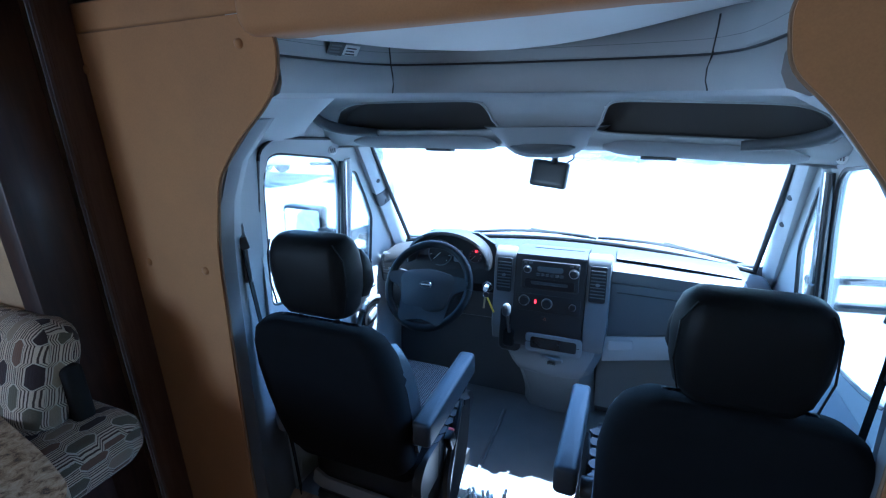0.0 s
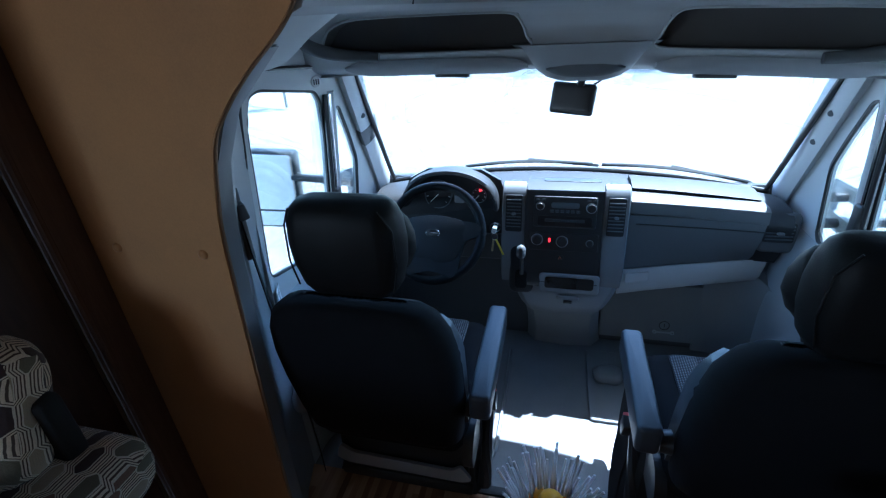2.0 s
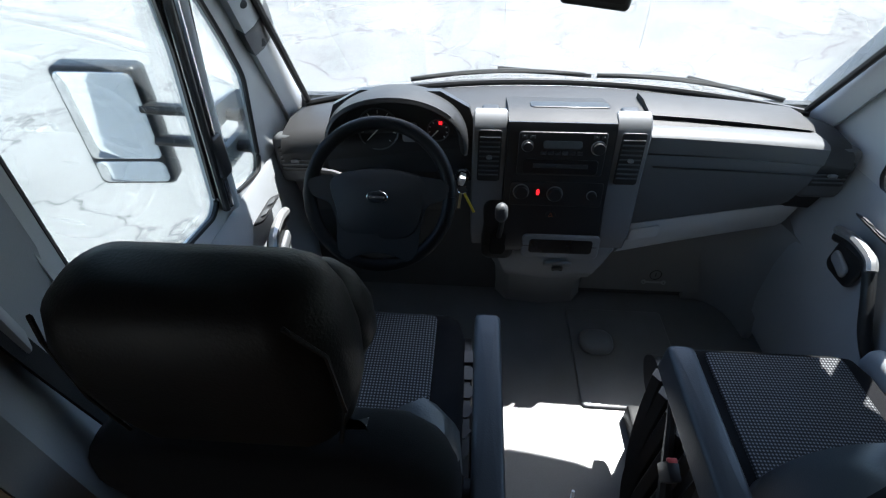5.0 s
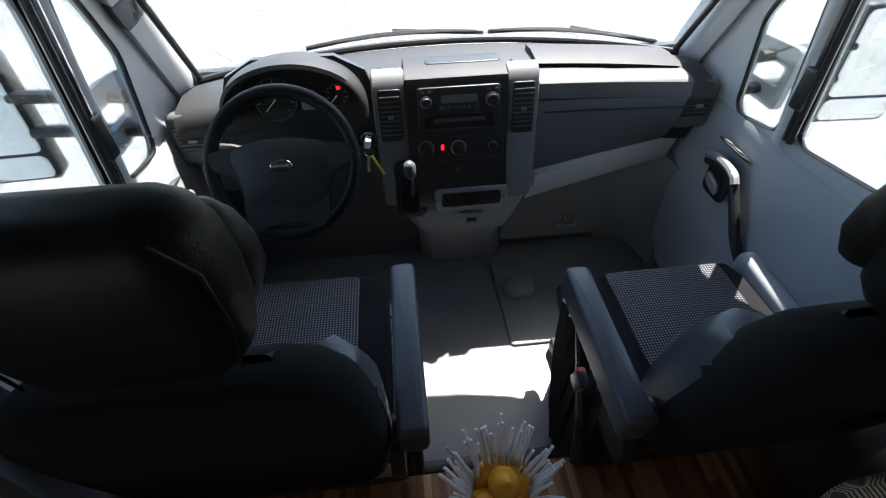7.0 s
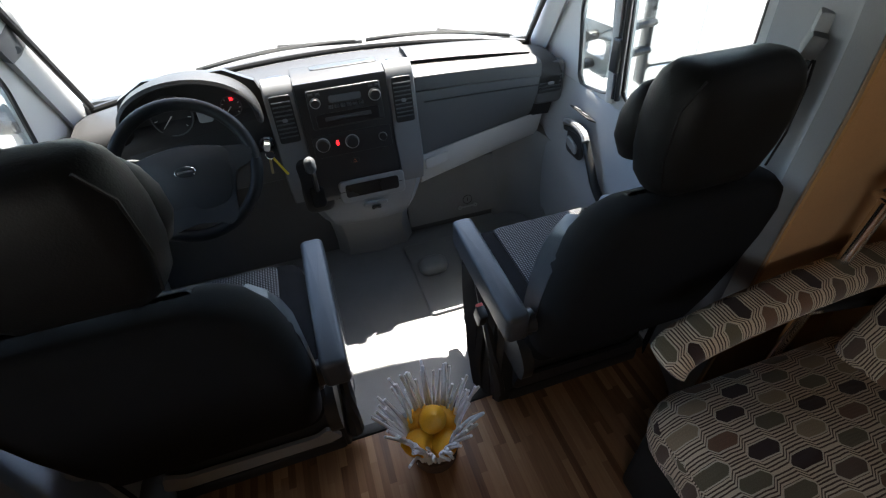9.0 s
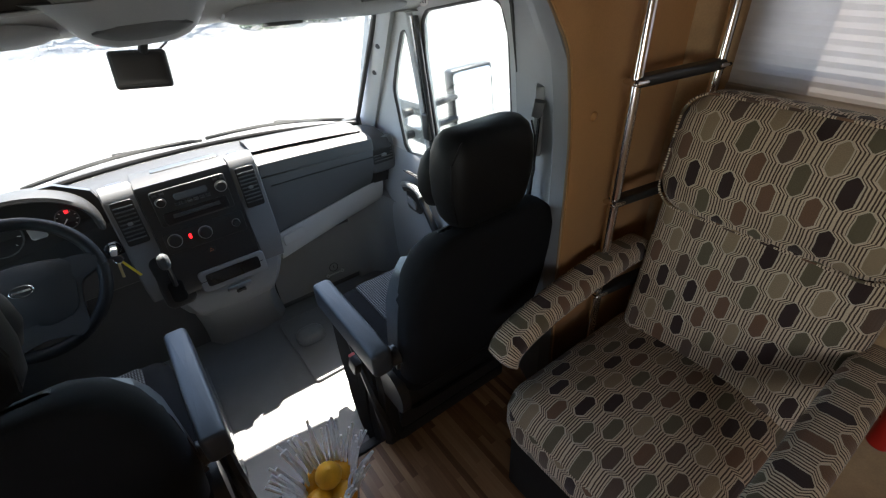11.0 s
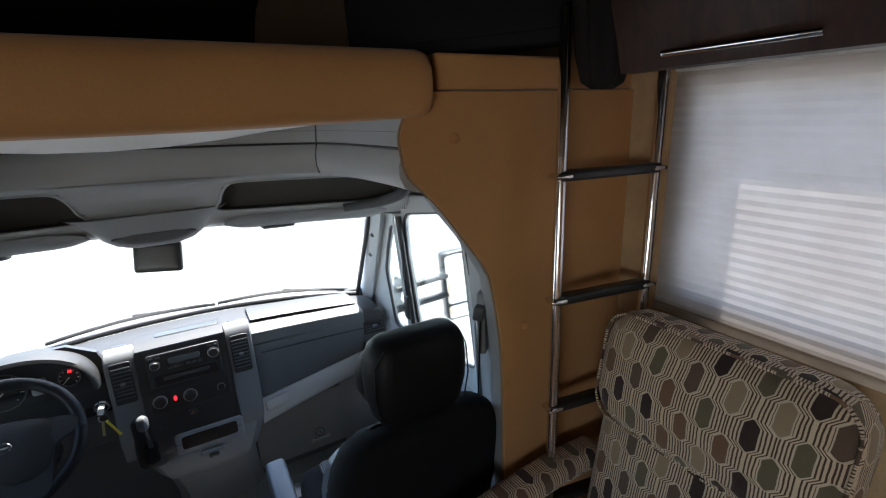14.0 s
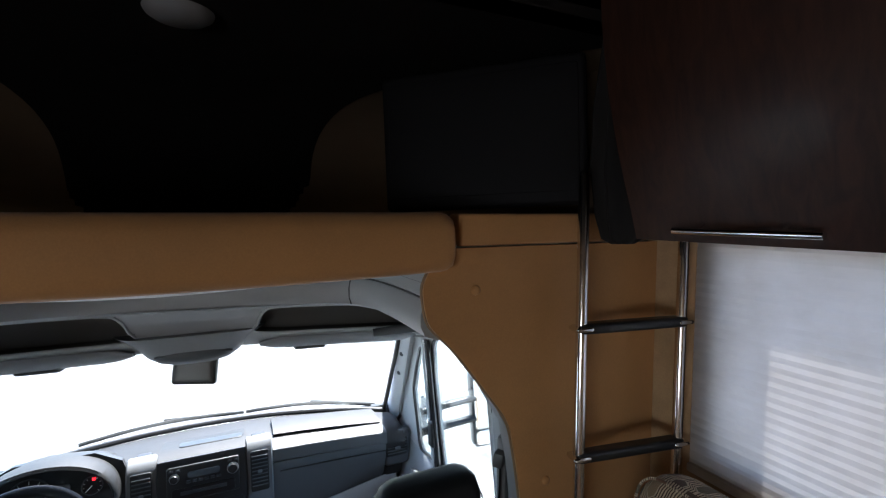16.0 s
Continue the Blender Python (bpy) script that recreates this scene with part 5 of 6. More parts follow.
# lower console with the storage slot, ashtray and foot
lowc = thing("lower_console", (0.03, 1.0, -0.02), "grey lower console tapering down to the cab floor", "centre console")
def console_rows(spec):
    rows = []
    for z, y, w0, w1 in spec:
        xs = [w0, w0 + 0.012, w0 + 0.05, (w0 + w1) / 2, w1 - 0.05, w1 - 0.012, w1]
        rows.append([Vector((x, y + dy, z)) for x, dy in zip(xs, (0.15, 0.07, 0.018, 0.0, 0.018, 0.07, 0.15))] + [Vector((w1, 1.2, z)), Vector((w0, 1.2, z))])
    return rows
bm = B()
loft(bm, console_rows(((0.435, 0.938, -0.213, 0.262), (0.41, 0.922, -0.21, 0.255), (0.37, 0.918, -0.195, 0.240), (0.32, 0.922, -0.175, 0.222), (0.285, 0.930, -0.16, 0.208), (0.27, 0.945, -0.15, 0.20))))
part("bowl", bm, MIDGREY, lowc, "grey bowl of the lower console")
bm = B()
loft(bm, console_rows(((0.276, 0.952, -0.15, 0.20), (0.22, 0.985, -0.142, 0.197), (0.15, 1.03, -0.136, 0.20), (0.08, 1.068, -0.132, 0.21), (0.03, 1.088, -0.132, 0.22), (-0.02, 1.098, -0.135, 0.228))))
part("body", bm, LOWGREY, lowc)
bm = B()
pad(bm, (0.04, 0.928, 0.436), (1, 0, 0), (0, 0.1, 1), (0, -1, 0.1), 0.235, 0.085, 0.012, 0.012)
part("slot_frame", bm, MIDGREY, lowc)
# the slot's inner shade is a raised black pad, not a hollow
bm = B()
pad(bm, (0.04, 0.918, 0.440), (1, 0, 0), (0, 0.1, 1), (0, -1, 0.1), 0.19, 0.05, 0.0035, 0.008)
part("slot_shade_pad", bm, GLOSSBLACK, lowc, "black pad standing in for the shade inside the storage slot")
bm = B()
pad(bm, (0.04, 0.915, 0.375), (1, 0, 0), (0, -0.1, 1), (0, -1, -0.1), 0.09, 0.022, 0.012, 0.008)
ash = part("ashtray_catch", bm, MIDGREY, lowc)
bm = B()
pad(bm, (0.04, 0.903, 0.365), (1, 0, 0), (0, -0.1, 1), (0, -1, -0.1), 0.035, 0.012, 0.010, 0.004)
part("catch_tab", bm, BLACK, ash)
# gear selector on the driver's side of the stack
gear = thing("gear_selector", (-0.15, 0.90, 0.42), "black automatic gear selector on a black plate", "gear lever")
bm = B()
pad(bm, (-0.15, 0.962, 0.47), (1, 0, 0), (0, 0.22, 1), (0, -1, 0.22), 0.10, 0.20, 0.026, 0.022)
part("gate", bm, BLACK, gear)
bm = B()
tube(bm, catmull([(-0.148, 0.92, 0.47), (-0.146, 0.89, 0.53), (-0.146, 0.872, 0.585)], 4), 0.008, 8)
part("shaft", bm, BLACK, gear)
bm = B()
pad(bm, (-0.150, 0.893, 0.588), (1, 0, 0), (0, 0.3, 1), (0, -1, 0.3), 0.036, 0.056, 0.036, 0.015)
part("knob", bm, DARKGREY, gear)
bm = B()
pad(bm, (-0.15, 0.928, 0.44), (1, 0, 0), (0, 0.22, 1), (0, -1, 0.22), 0.05, 0.08, 0.012, 0.012)
part("boot", bm, LEATHER, gear)

# instruments and steering wheel
ins = thing("instrument_cluster", (-0.44, 1.05, 0.76), "hooded instrument cluster with dim dials", "instrument cluster")
bm = B()
rows = []
for k in range(37):
    a = math.pi * k / 36
    c, s = math.cos(a), math.sin(a) ** 0.8 if math.sin(a) > 0 else 0
    rows.append([Vector((-0.447 + c * w, y, 0.725 + s * h)) for y, w, h in ((1.22, 0.17, 0.08), (1.10, 0.19, 0.135), (1.0, 0.198, 0.158), (0.955, 0.196, 0.158), (0.95, 0.188, 0.148), (0.97, 0.178, 0.138), (1.06, 0.165, 0.116))])
loft(bm, rows, closed=False)
part("hood", bm, DASHTOP, ins, angle=60)
bm = B()
plate(bm, [(-0.66, 0.64), (-0.22, 0.64), (-0.22, 0.74), (-0.25, 0.82), (-0.33, 0.86), (-0.55, 0.86), (-0.63, 0.82), (-0.66, 0.74)], [], lambda x, z: (x, 1.0 + (z - 0.64) * 0.25, z), (0, 0.02, 0))
face = part("face", bm, BLACK, ins)
for x, r in ((-0.505, 0.058), (-0.335, 0.030)):
    m = Matrix.Translation((x, 1.0 + 0.12 * 0.25 - 0.004, 0.76)) @ Vector((0, -1, 0.25)).to_track_quat("Z", "Y").to_matrix().to_4x4()
    bm = B()
    lathe(bm, [(r * 0.95, 0.0), (r * 0.96, 0.006), (r * 1.02, 0.006), (r * 1.04, 0.0)], m, 28)
    dial = part("gauge", bm, DARKGREY, ins)
    for k in range(9):
        a = radians(-135 + 270 * k / 8) + math.pi / 2
        bm = B()
        d = Vector((math.cos(a), math.sin(a), 0))
        tube(bm, [m @ (d * r * 0.74 + Vector((0, 0, 0.002))), m @ (d * r * 0.9 + Vector((0, 0, 0.002)))], 0.0012, 5)
        part("tick", bm, WHITEPLASTIC, dial)
    bm = B()
    a = radians(225)
    tube(bm, [m @ Vector((0, 0, 0.004)), m @ (Vector((math.cos(a), math.sin(a), 0)) * r * 0.8 + Vector((0, 0, 0.004)))], [0.0022, 0.0008], 6)
    part("needle", bm, WHITEPLASTIC, dial)
bm = B()
pad(bm, (-0.415, 1.022, 0.755), (1, 0, 0), (0, 0.25, 1), (0, -1, 0.25), 0.042, 0.055, 0.005, 0.003)
part("trip_display", bm, MIDGREY, ins)
bm = B()
pad(bm, (-0.328, 1.02, 0.785), (1, 0, 0), (0, 0.25, 1), (0, -1, 0.25), 0.009, 0.007, 0.004, 0.001)
part("warning_light", bm, REDLAMP, ins, "small lit red warning light")
wheel = thing("steering_wheel", (-0.46, 0.80, 0.70), "black three-spoke steering wheel", "steering wheel")
WN = Vector((0.0, -0.80, 0.55)).normalized()
WM = Matrix.Translation((-0.470, 0.80, 0.692)) @ WN.to_track_quat("Z", "Y").to_matrix().to_4x4() @ Matrix.Scale(0.91, 4)
bm = B()
R = 0.198
tube(bm, [WM @ Vector((R * math.cos(a), R * math.sin(a), 0)) for a in np.linspace(0, 2 * math.pi, 49)], 0.0175, 12)
bmesh.ops.remove_doubles(bm, verts=bm.verts, dist=1e-4)
part("rim", bm, LEATHER, wheel)
bm = B()
hub2 = [(-0.19, 0.04), (-0.10, 0.058), (0.0, 0.080), (0.10, 0.058), (0.19, 0.04), (0.186, -0.004), (0.140, -0.026), (0.120, -0.075), (0.112, -0.155), (0.085, -0.182), (0.058, -0.172), (0.0, -0.162), (-0.058, -0.172), (-0.085, -0.182), (-0.112, -0.155), (-0.120, -0.075), (-0.140, -0.026), (-0.186, -0.004)]
plate(bm, [(p.x, p.y) for p in catmull([(x, y, 0) for x, y in hub2], 4, True)], [], lambda x, y: WM @ Vector((x, y, -0.035 + 0.2 * math.hypot(x, y) ** 2 * 3)), WN * 0.028, 0.004)
part("spokes", bm, WHEELBLACK, wheel)
bm = B()
ring = catmull([(-0.138, 0.040, 0), (-0.055, 0.070, 0), (0.055, 0.070, 0), (0.138, 0.040, 0), (0.125, -0.035, 0), (0.085, -0.118, 0), (-0.085, -0.118, 0), (-0.125, -0.035, 0)], 4, True)
loft(bm, [[WM @ (Vector((p.x * s, p.y * s, h))) for p in ring] for s, h in ((1.0, -0.02), (1.0, 0.0), (0.96, 0.012), (0.85, 0.018), (0.4, 0.026), (0.05, 0.028))])
horn = part("horn_pad", bm, WHEELBLACK, wheel, "black horn pad")
bm = B()
lathe(bm, [(0.0001, 0.003), (0.02, 0.003), (0.024, 0.0)], WM @ pose(0, -0.005, 0.027) @ Matrix.Diagonal((1.25, 0.72, 1, 1)), 24)
bad = part("badge", bm, BLACK, horn)
bm = B()
lathe(bm, [(0.021, 0.003), (0.022, 0.005), (0.024, 0.003)], WM @ pose(0, -0.005, 0.027) @ Matrix.Diagonal((1.25, 0.72, 1, 1)), 24)
box(bm, -0.022, 0.022, -0.003, 0.003, 0.003, 0.0045, 0, 1, WM @ pose(0, -0.005, 0.027))
part("badge_bar", bm, CHROME, bad)
bm = B()
tube(bm, [WM @ Vector((0, 0, -0.03)), WM @ Vector((0, -0.03, -0.30))], [0.055, 0.07], 14)
part("column", bm, BLACK, wheel)
for s, L in ((-1, 0.15), (1, 0.0)):
    if not L:
        continue
    bm = B()
    tube(bm, [WM @ Vector((s * 0.04, 0.03, -0.06)), WM @ Vector((s * L, 0.06, -0.05)), WM @ Vector((s * (L + 0.03), 0.062, -0.05))], [0.007, 0.009, 0.011], 8)
    part("stalk", bm, BLACK, wheel)
key = thing("car_keys", (-0.245, 0.965, 0.64), "car key in the ignition with a yellow tag hanging", "car keys")
bm = B()
lathe(bm, [(0.016, 0.0), (0.017, 0.006), (0.023, 0.006), (0.024, 0.0)], pose(-0.264, 0.985, 0.642, 90, 0, 0), 20)
part("ignition_ring", bm, CHROME, key)
bm = B()
box(bm, -0.009, 0.009, -0.022, 0.012, -0.013, 0.013, 0.004, 2, pose(-0.264, 0.965, 0.644, 0, 20, 0))
part("key_bow", bm, WHITEPLASTIC, key)
bm = B()
tube(bm, [Vector((-0.262 + 0.014 * math.cos(a), 0.95, 0.615 + 0.014 * math.sin(a))) for a in np.linspace(0, 6.28, 16)], 0.0014, 5)
part("split_ring", bm, CHROME, key)
for dx, ang, L, mt in ((0.006, -24, 0.075, YELLOWTAG), (-0.004, 6, 0.055, KEYBRASS)):
    bm = B()
    box(bm, -0.004, 0.004, -0.0015, 0.0015, -L, 0.0, 0.001, 1, pose(-0.262 + dx, 0.948, 0.604, 0, ang, 0))
    part("hanging_key", bm, mt, key)

# ================================================================ cab seats
def captain_seat(cx, s, dy, hz, front):
    """s: the side on which the inner armrest hangs (+1: towards larger x)."""
    who = "driver" if cx < 0 else "passenger"
    seat = thing("cab_seat", (cx, 0.45, -0.02), "black cloth and vinyl %s seat with headrest and armrest" % who, "car seat", "cab seats")
    def P(x, y, z):
        return Vector((cx + x, y + dy, z))
    lean, hx = 0.20, (0.012 if cx < 0 else 0.0)
    # backrest: sections up its height
    spec = [(0.34, 0.40, 0.10), (0.38, 0.455, 0.13), (0.48, 0.475, 0.135), (0.60, 0.485, 0.13), (0.70, 0.48, 0.125), (0.78, 0.455, 0.118), (0.83, 0.41, 0.105), (0.855, 0.35, 0.085), (0.866, 0.27, 0.05)]
    rings = []
    for z, w, d in spec:
        yb = 0.175 - lean * (z - 0.40)
        rr = []
        for q in rrect(w, d, min(d * 0.46, 0.055), 5):
            dip = 0.016 * math.cos(min(1.0, abs(q.x) / (w * 0.36)) * math.pi / 2) if q.y > 0 else -0.012 * (1 - (2 * q.x / w) ** 2)
            rr.append(P(q.x, yb + q.y - dip, z))
        rings.append(rr)
    bm = B()
    loft(bm, rings)
    back = part("backrest", bm, CLOTH, seat, "black cloth backrest", angle=70)
    for k in (-1, 1):
        bm = B()
        rows = []
        for z in np.linspace(0.42, 0.775, 8):
            yb = 0.175 - lean * (z - 0.40) + 0.058
            w = 0.235 - 0.03 * max(0, z - 0.7) / 0.1
            b_ = 0.03 * max(0.0, math.sin((z - 0.42) / 0.38 * math.pi)) ** 0.5
            rows.append([P(k * (w + a), yb + c, z) for a, c in ((-0.075, -0.01), (-0.06, 0.012 + b_ * 0.5), (-0.03, 0.02 + b_), (0.0, 0.0 + b_ * 0.6), (0.008, -0.05), (-0.03, -0.06))])
        loft(bm, rows)
        part("bolster", bm, SKYLITVINYL, back, "smooth black vinyl side bolster", angle=70)
    bm = B()
    rows = []
    for x in np.linspace(-0.13, 0.13, 7):
        rows.append([P(x, 0.175 - lean * (z - 0.40) + o, z) for z, o in ((0.855, 0.008), (0.866, 0.012), (0.866, 0.024), (0.85, 0.045), (0.82, 0.055), (0.78, 0.052), (0.78, 0.02), (0.84, 0.008))])
    loft(bm, rows)
    part("shoulder_panel", bm, SHOULDERMESH, back, "chequered shoulder cloth", angle=70)
    # headrest: rounded block with a creased front cushion
    rings = []
    for z, w, d in ((0.868, 0.17, 0.04), (0.876, 0.215, 0.07), (0.90, 0.25, 0.092), (0.95, 0.276, 0.105), (1.0, 0.282, 0.11), (1.045, 0.272, 0.105), (1.073, 0.25, 0.088), (1.088, 0.215, 0.062), (1.093, 0.17, 0.03)):
        yb = 0.100 - 0.02 * (z - 0.86)
        rings.append([P(q.x * 0.92 + hx, yb + q.y + 0.014 * (1 - (2 * q.x / w) ** 2) * (-1 if q.y < 0 else 0.3), z + hz) for q in rrect(w, d, d * 0.46, 6)])
    bm = B()
    loft(bm, rings)
    head = part("headrest", bm, LEATHER, seat, "smooth black vinyl headrest", angle=75)
    rings = []
    for z, w, d in ((0.905, 0.20, 0.02), (0.915, 0.25, 0.045), (0.95, 0.282, 0.068), (0.99, 0.28, 0.068), (1.022, 0.258, 0.056), (1.042, 0.225, 0.038), (1.050, 0.18, 0.016)):
        rings.append([P(q.x * 0.92 + hx, 0.160 - 0.04 * (z - 0.86) + q.y, z + hz - 0.004) for q in rrect(w, d, d * 0.46, 6)])
    bm = B()
    loft(bm, rings)
    part("front_pad", bm, LEATHER, head, angle=75)
    for k in (-1, 1):
        bm = B()
        tube(bm, [P(k * x * 0.92 + hx, y, z + hz) for x, y, z in ((0.104, 0.047, 1.083), (0.128, 0.055, 1.04), (0.132, 0.053, 0.96), (0.118, 0.052, 0.90))], 0.0022, 5)
        part("seam", bm, LEATHER, head)
    for k in (-1, 1):
        bm = B()
        tube(bm, [P(k * 0.06, 0.10, 0.80), P(k * 0.06, 0.098, 0.92)], 0.007, 8)
        part("headrest_post", bm, CHROME, seat)
    # cushion
    rings = []
    for y, w, h in ((0.17, 0.44, 0.11), (0.20, 0.47, 0.13), (0.32, 0.48, 0.135), (0.46, 0.48, 0.135), (front - 0.07, 0.475, 0.13), (front - 0.02, 0.45, 0.11), (front, 0.40, 0.07)):
        rr = []
        for q in rrect(w, h, h * 0.4, 5):
            dish = 0.018 * (1 - min(1, abs(q.x) / (w * 0.33)) ** 2) if q.y > 0 else 0
            rr.append(P(q.x, y, 0.352 + q.y - dish))
        rings.append(rr)
    bm = B()
    loft(bm, rings)
    cush = part("cushion", bm, CLOTH, seat, "black cloth seat cushion", angle=70)
    bm = B()
    pad(bm, P(0, (0.21 + front) / 2 - 0.012, 0.4145), (1, 0, 0), (0, 1, 0), (0, 0, 1), 0.325, front - 0.25, 0.012, 0.012, 0.004)
    part("cushion_centre", bm, SEATMESH, cush, "dotted woven seat centre")
    # armrest
    bm = B()
    ao = 0.285 if cx < 0 else 0.308
    a0, a1 = P(s * ao, 0.11, 0.555), P(s * ao, 0.51 if cx < 0 else 0.475, 0.562)
    d = (a1 - a0)
    pad(bm, (a0 + a1) / 2 + Vector((0, 0, -0.046)), (1, 0, 0), d, (0, 0, 1), 0.056, d.length, 0.078, 0.011, 0.003)
    part("armrest", bm, SKYLITVINYL, seat, "black vinyl folding armrest")
    bm = B()
    lathe(bm, [(0.0001, 0.03), (0.026, 0.028), (0.03, 0.0)], Matrix.Translation(P(s * 0.245, 0.165, 0.50)) @ pose(0, 0, 0, 0, s * 90, 0), 18)
    part("armrest_pivot", bm, BLACK, seat)
    # seat side shield with pleated gaiter
    bm = B()
    plate(bm, round_poly([(0.16, 0.24), (0.60, 0.25), (0.66, 0.30), (0.62, 0.36), (0.20, 0.37), (0.15, 0.32)], 0.03), [], lambda y, z: (cx + s * 0.255, y + dy, z), (-s * 0.03, 0, 0), 0.005)
    part("side_shield", bm, BLACK, seat)
    for k in range(6):
        bm = B()
        out = 0.0 if cx < 0 else 0.03 * math.sin(math.pi * (k + 1) / 7)
        path = catmull([P(s * (0.262 + 0.3 * out - 0.004 * k), 0.545 - 0.05 * k, 0.37), P(s * (0.265 + out - 0.004 * k), 0.505 - 0.045 * k, 0.22), P(s * (0.26 + 1.8 * out - 0.004 * k), 0.45 - 0.035 * k, 0.09), P(s * (0.245 + 2.0 * out), 0.40 - 0.028 * k, -0.015)], 4)
        rings = []
        for p in path:
            rings.append([p + Vector((s * a, b_, 0)) for a, b_ in ((0.0, 0.024), (0.014, 0.006), (0.0, -0.012), (-0.05, -0.012), (-0.05, 0.024))])
        loft(bm, rings)
        part("gaiter_fold", bm, BLACK, seat, "glossy black pleat")
    bm = B()
    box(bm, cx - 0.225, cx + 0.225, 0.25 + dy, 0.60 + dy, 0.03, 0.29, 0.02, 2)
    part("seat_box", bm, BLACK, seat)
    bm = B()
    box(bm, cx - 0.235, cx + 0.235, 0.22 + dy + 0.025, 0.66 + dy, -0.02, 0.045, 0.01, 2)
    part("pedestal", bm, BLACK, seat)
    bm = B()
    plate(bm, round_poly([(-0.235, 0.10), (-0.215, 0.165), (-0.17, 0.135), (0.17, 0.125), (0.20, 0.15), (0.235, 0.09), (0.20, 0.075), (-0.20, 0.08)], 0.012), [], lambda x, z: (cx + x, 0.232 + dy - 0.03 * (z - 0.1), z), (0, 0.012, 0), 0.003)
    part("rear_plate", bm, STEEL if cx < 0 else BLACK, seat, "%s painted steel plate behind the pedestal" % ("pale" if cx < 0 else "black"))
    bm = B()
    tube(bm, catmull([P(s * 0.27, 0.26, 0.05), P(s * 0.275, 0.30, 0.20), P(s * 0.278, 0.40, 0.36), P(s * 0.278, 0.46, 0.43)], 5), [0.024 - 0.018 * k / 15 for k in range(16)], 8)
    part("lever", bm, BLACK, seat, "long black lever")
    bm = B()
    box(bm, -0.012, 0.012, -0.02, 0.02, -0.03, 0.03, 0.005, 2, pose(cx + s * (ao + 0.008), 0.305 + dy, 0.385, 20, 0, 0))
    buckle = part("belt_buckle", bm, BLACK, seat)
    bm = B()
    box(bm, -0.010, 0.010, -0.012, 0.012, -0.006, 0.006, 0.003, 2, pose(cx + s * (ao + 0.008), 0.31 + dy, 0.412, 20, 0, 0))
    part("release_button", bm, surface("red_button", (0.5, 0.07, 0.06), 0.45, var=0.05, relief=0), buckle, "red buckle button")
    return seat


captain_seat(-0.475, 1, 0.0, 0.022, 0.67)
captain_seat(0.51, -1, -0.025, 0.0, 0.62)
# ================================================================ house furniture
def armchair():
    ch = thing("armchair", (0.75, -0.35, 0.0), "armchair upholstered in striped brown and cream hexagon fabric", "armchair")
    bm = B()
    box(bm, 0.46, 1.06, -0.60, -0.10, 0.0, 0.30, 0.02, 3)
    part("base", bm, BLACKCLOTH, ch, "dark cloth base")
    bm = B()   # seat cushion, rounded nose
    pad(bm, (0.71, -0.345, 0.30), (0, 1, 0), (-1, 0, 0), (0, 0, 1), 0.50, 0.62, 0.17, 0.07, 0.03)
    part("seat_cushion", bm, FABRIC, ch, angle=80)
    up = Vector((0.17, 0, 1)).normalized()
    nr = Vector((-1, 0, 0.17)).normalized()
    bm = B()
    pad(bm, Vector((1.005, -0.378, 0.68)), (0, -1, 0), up, nr, 0.49, 0.56, 0.12, 0.05, 0.02)
    part("back_cushion", bm, FABRIC, ch, angle=80)
    bm = B()
    pad(bm, Vector((1.052, -0.375, 0.955)), (0, -1, 0), up, nr, 0.51, 0.29, 0.155, 0.065, 0.02)
    part("head_cushion", bm, FABRIC, ch, angle=80)
    bm = B()
    c = Vector((1.052, -0.375, 0.955)) + nr * 0.13
    pts = [c + Vector((0, -1, 0)) * q.x + up * q.y for q in rrect(0.49, 0.27, 0.06, 5)]
    tube(bm, pts + pts[:1], 0.0032, 6)
    part("piping", bm, FABRIC, ch)
    for y, nm in ((-0.088, "arm"), (-0.645, "arm")):
        bm = B()
        path = catmull([(0.425, y - 0.012, 0.565), (0.46, y, 0.595), (0.56, y, 0.63), (0.72, y, 0.655), (0.86, y, 0.665), (0.97, y, 0.66)], 5)
        rings = []
        for k, p in enumerate(path):
            d = (path[min(k + 1, len(path) - 1)] - path[max(k - 1, 0)]).normalized()
            n = Vector((-d.z, 0, d.x))
            e = 1.0 if 0 < k < len(path) - 1 else 0.7
            rings.append([p + Vector((0, q.x, 0)) * e + n * q.y * e for q in rrect(0.085, 0.065, 0.028, 4)])
        loft(bm, rings)
        part(nm, bm, FABRIC, ch, angle=80)
    return ch


armchair()
ext = thing("fire_extinguisher", (1.0, -0.725, 0.42), "small red fire extinguisher with a black head", "extinguisher")
bm = B()
lathe(bm, [(0.0001, 0.0), (0.03, 0.0), (0.035, 0.01), (0.035, 0.13), (0.028, 0.155), (0.012, 0.17), (0.0001, 0.172)], pose(1.06, -0.727, 0.375) @ Matrix.Diagonal((0.8, 0.8, 0.85, 1)), 20)
part("cylinder", bm, REDPAINT, ext)
bm = B()
box(bm, 1.035, 1.085, -0.742, -0.712, 0.515, 0.545, 0.006, 2)
part("head", bm, BLACK, ext)
bm = B()
box(bm, 1.084, 1.119, -0.747, -0.707, 0.41, 0.48, 0.004, 2)
part("bracket", bm, BLACK, ext)

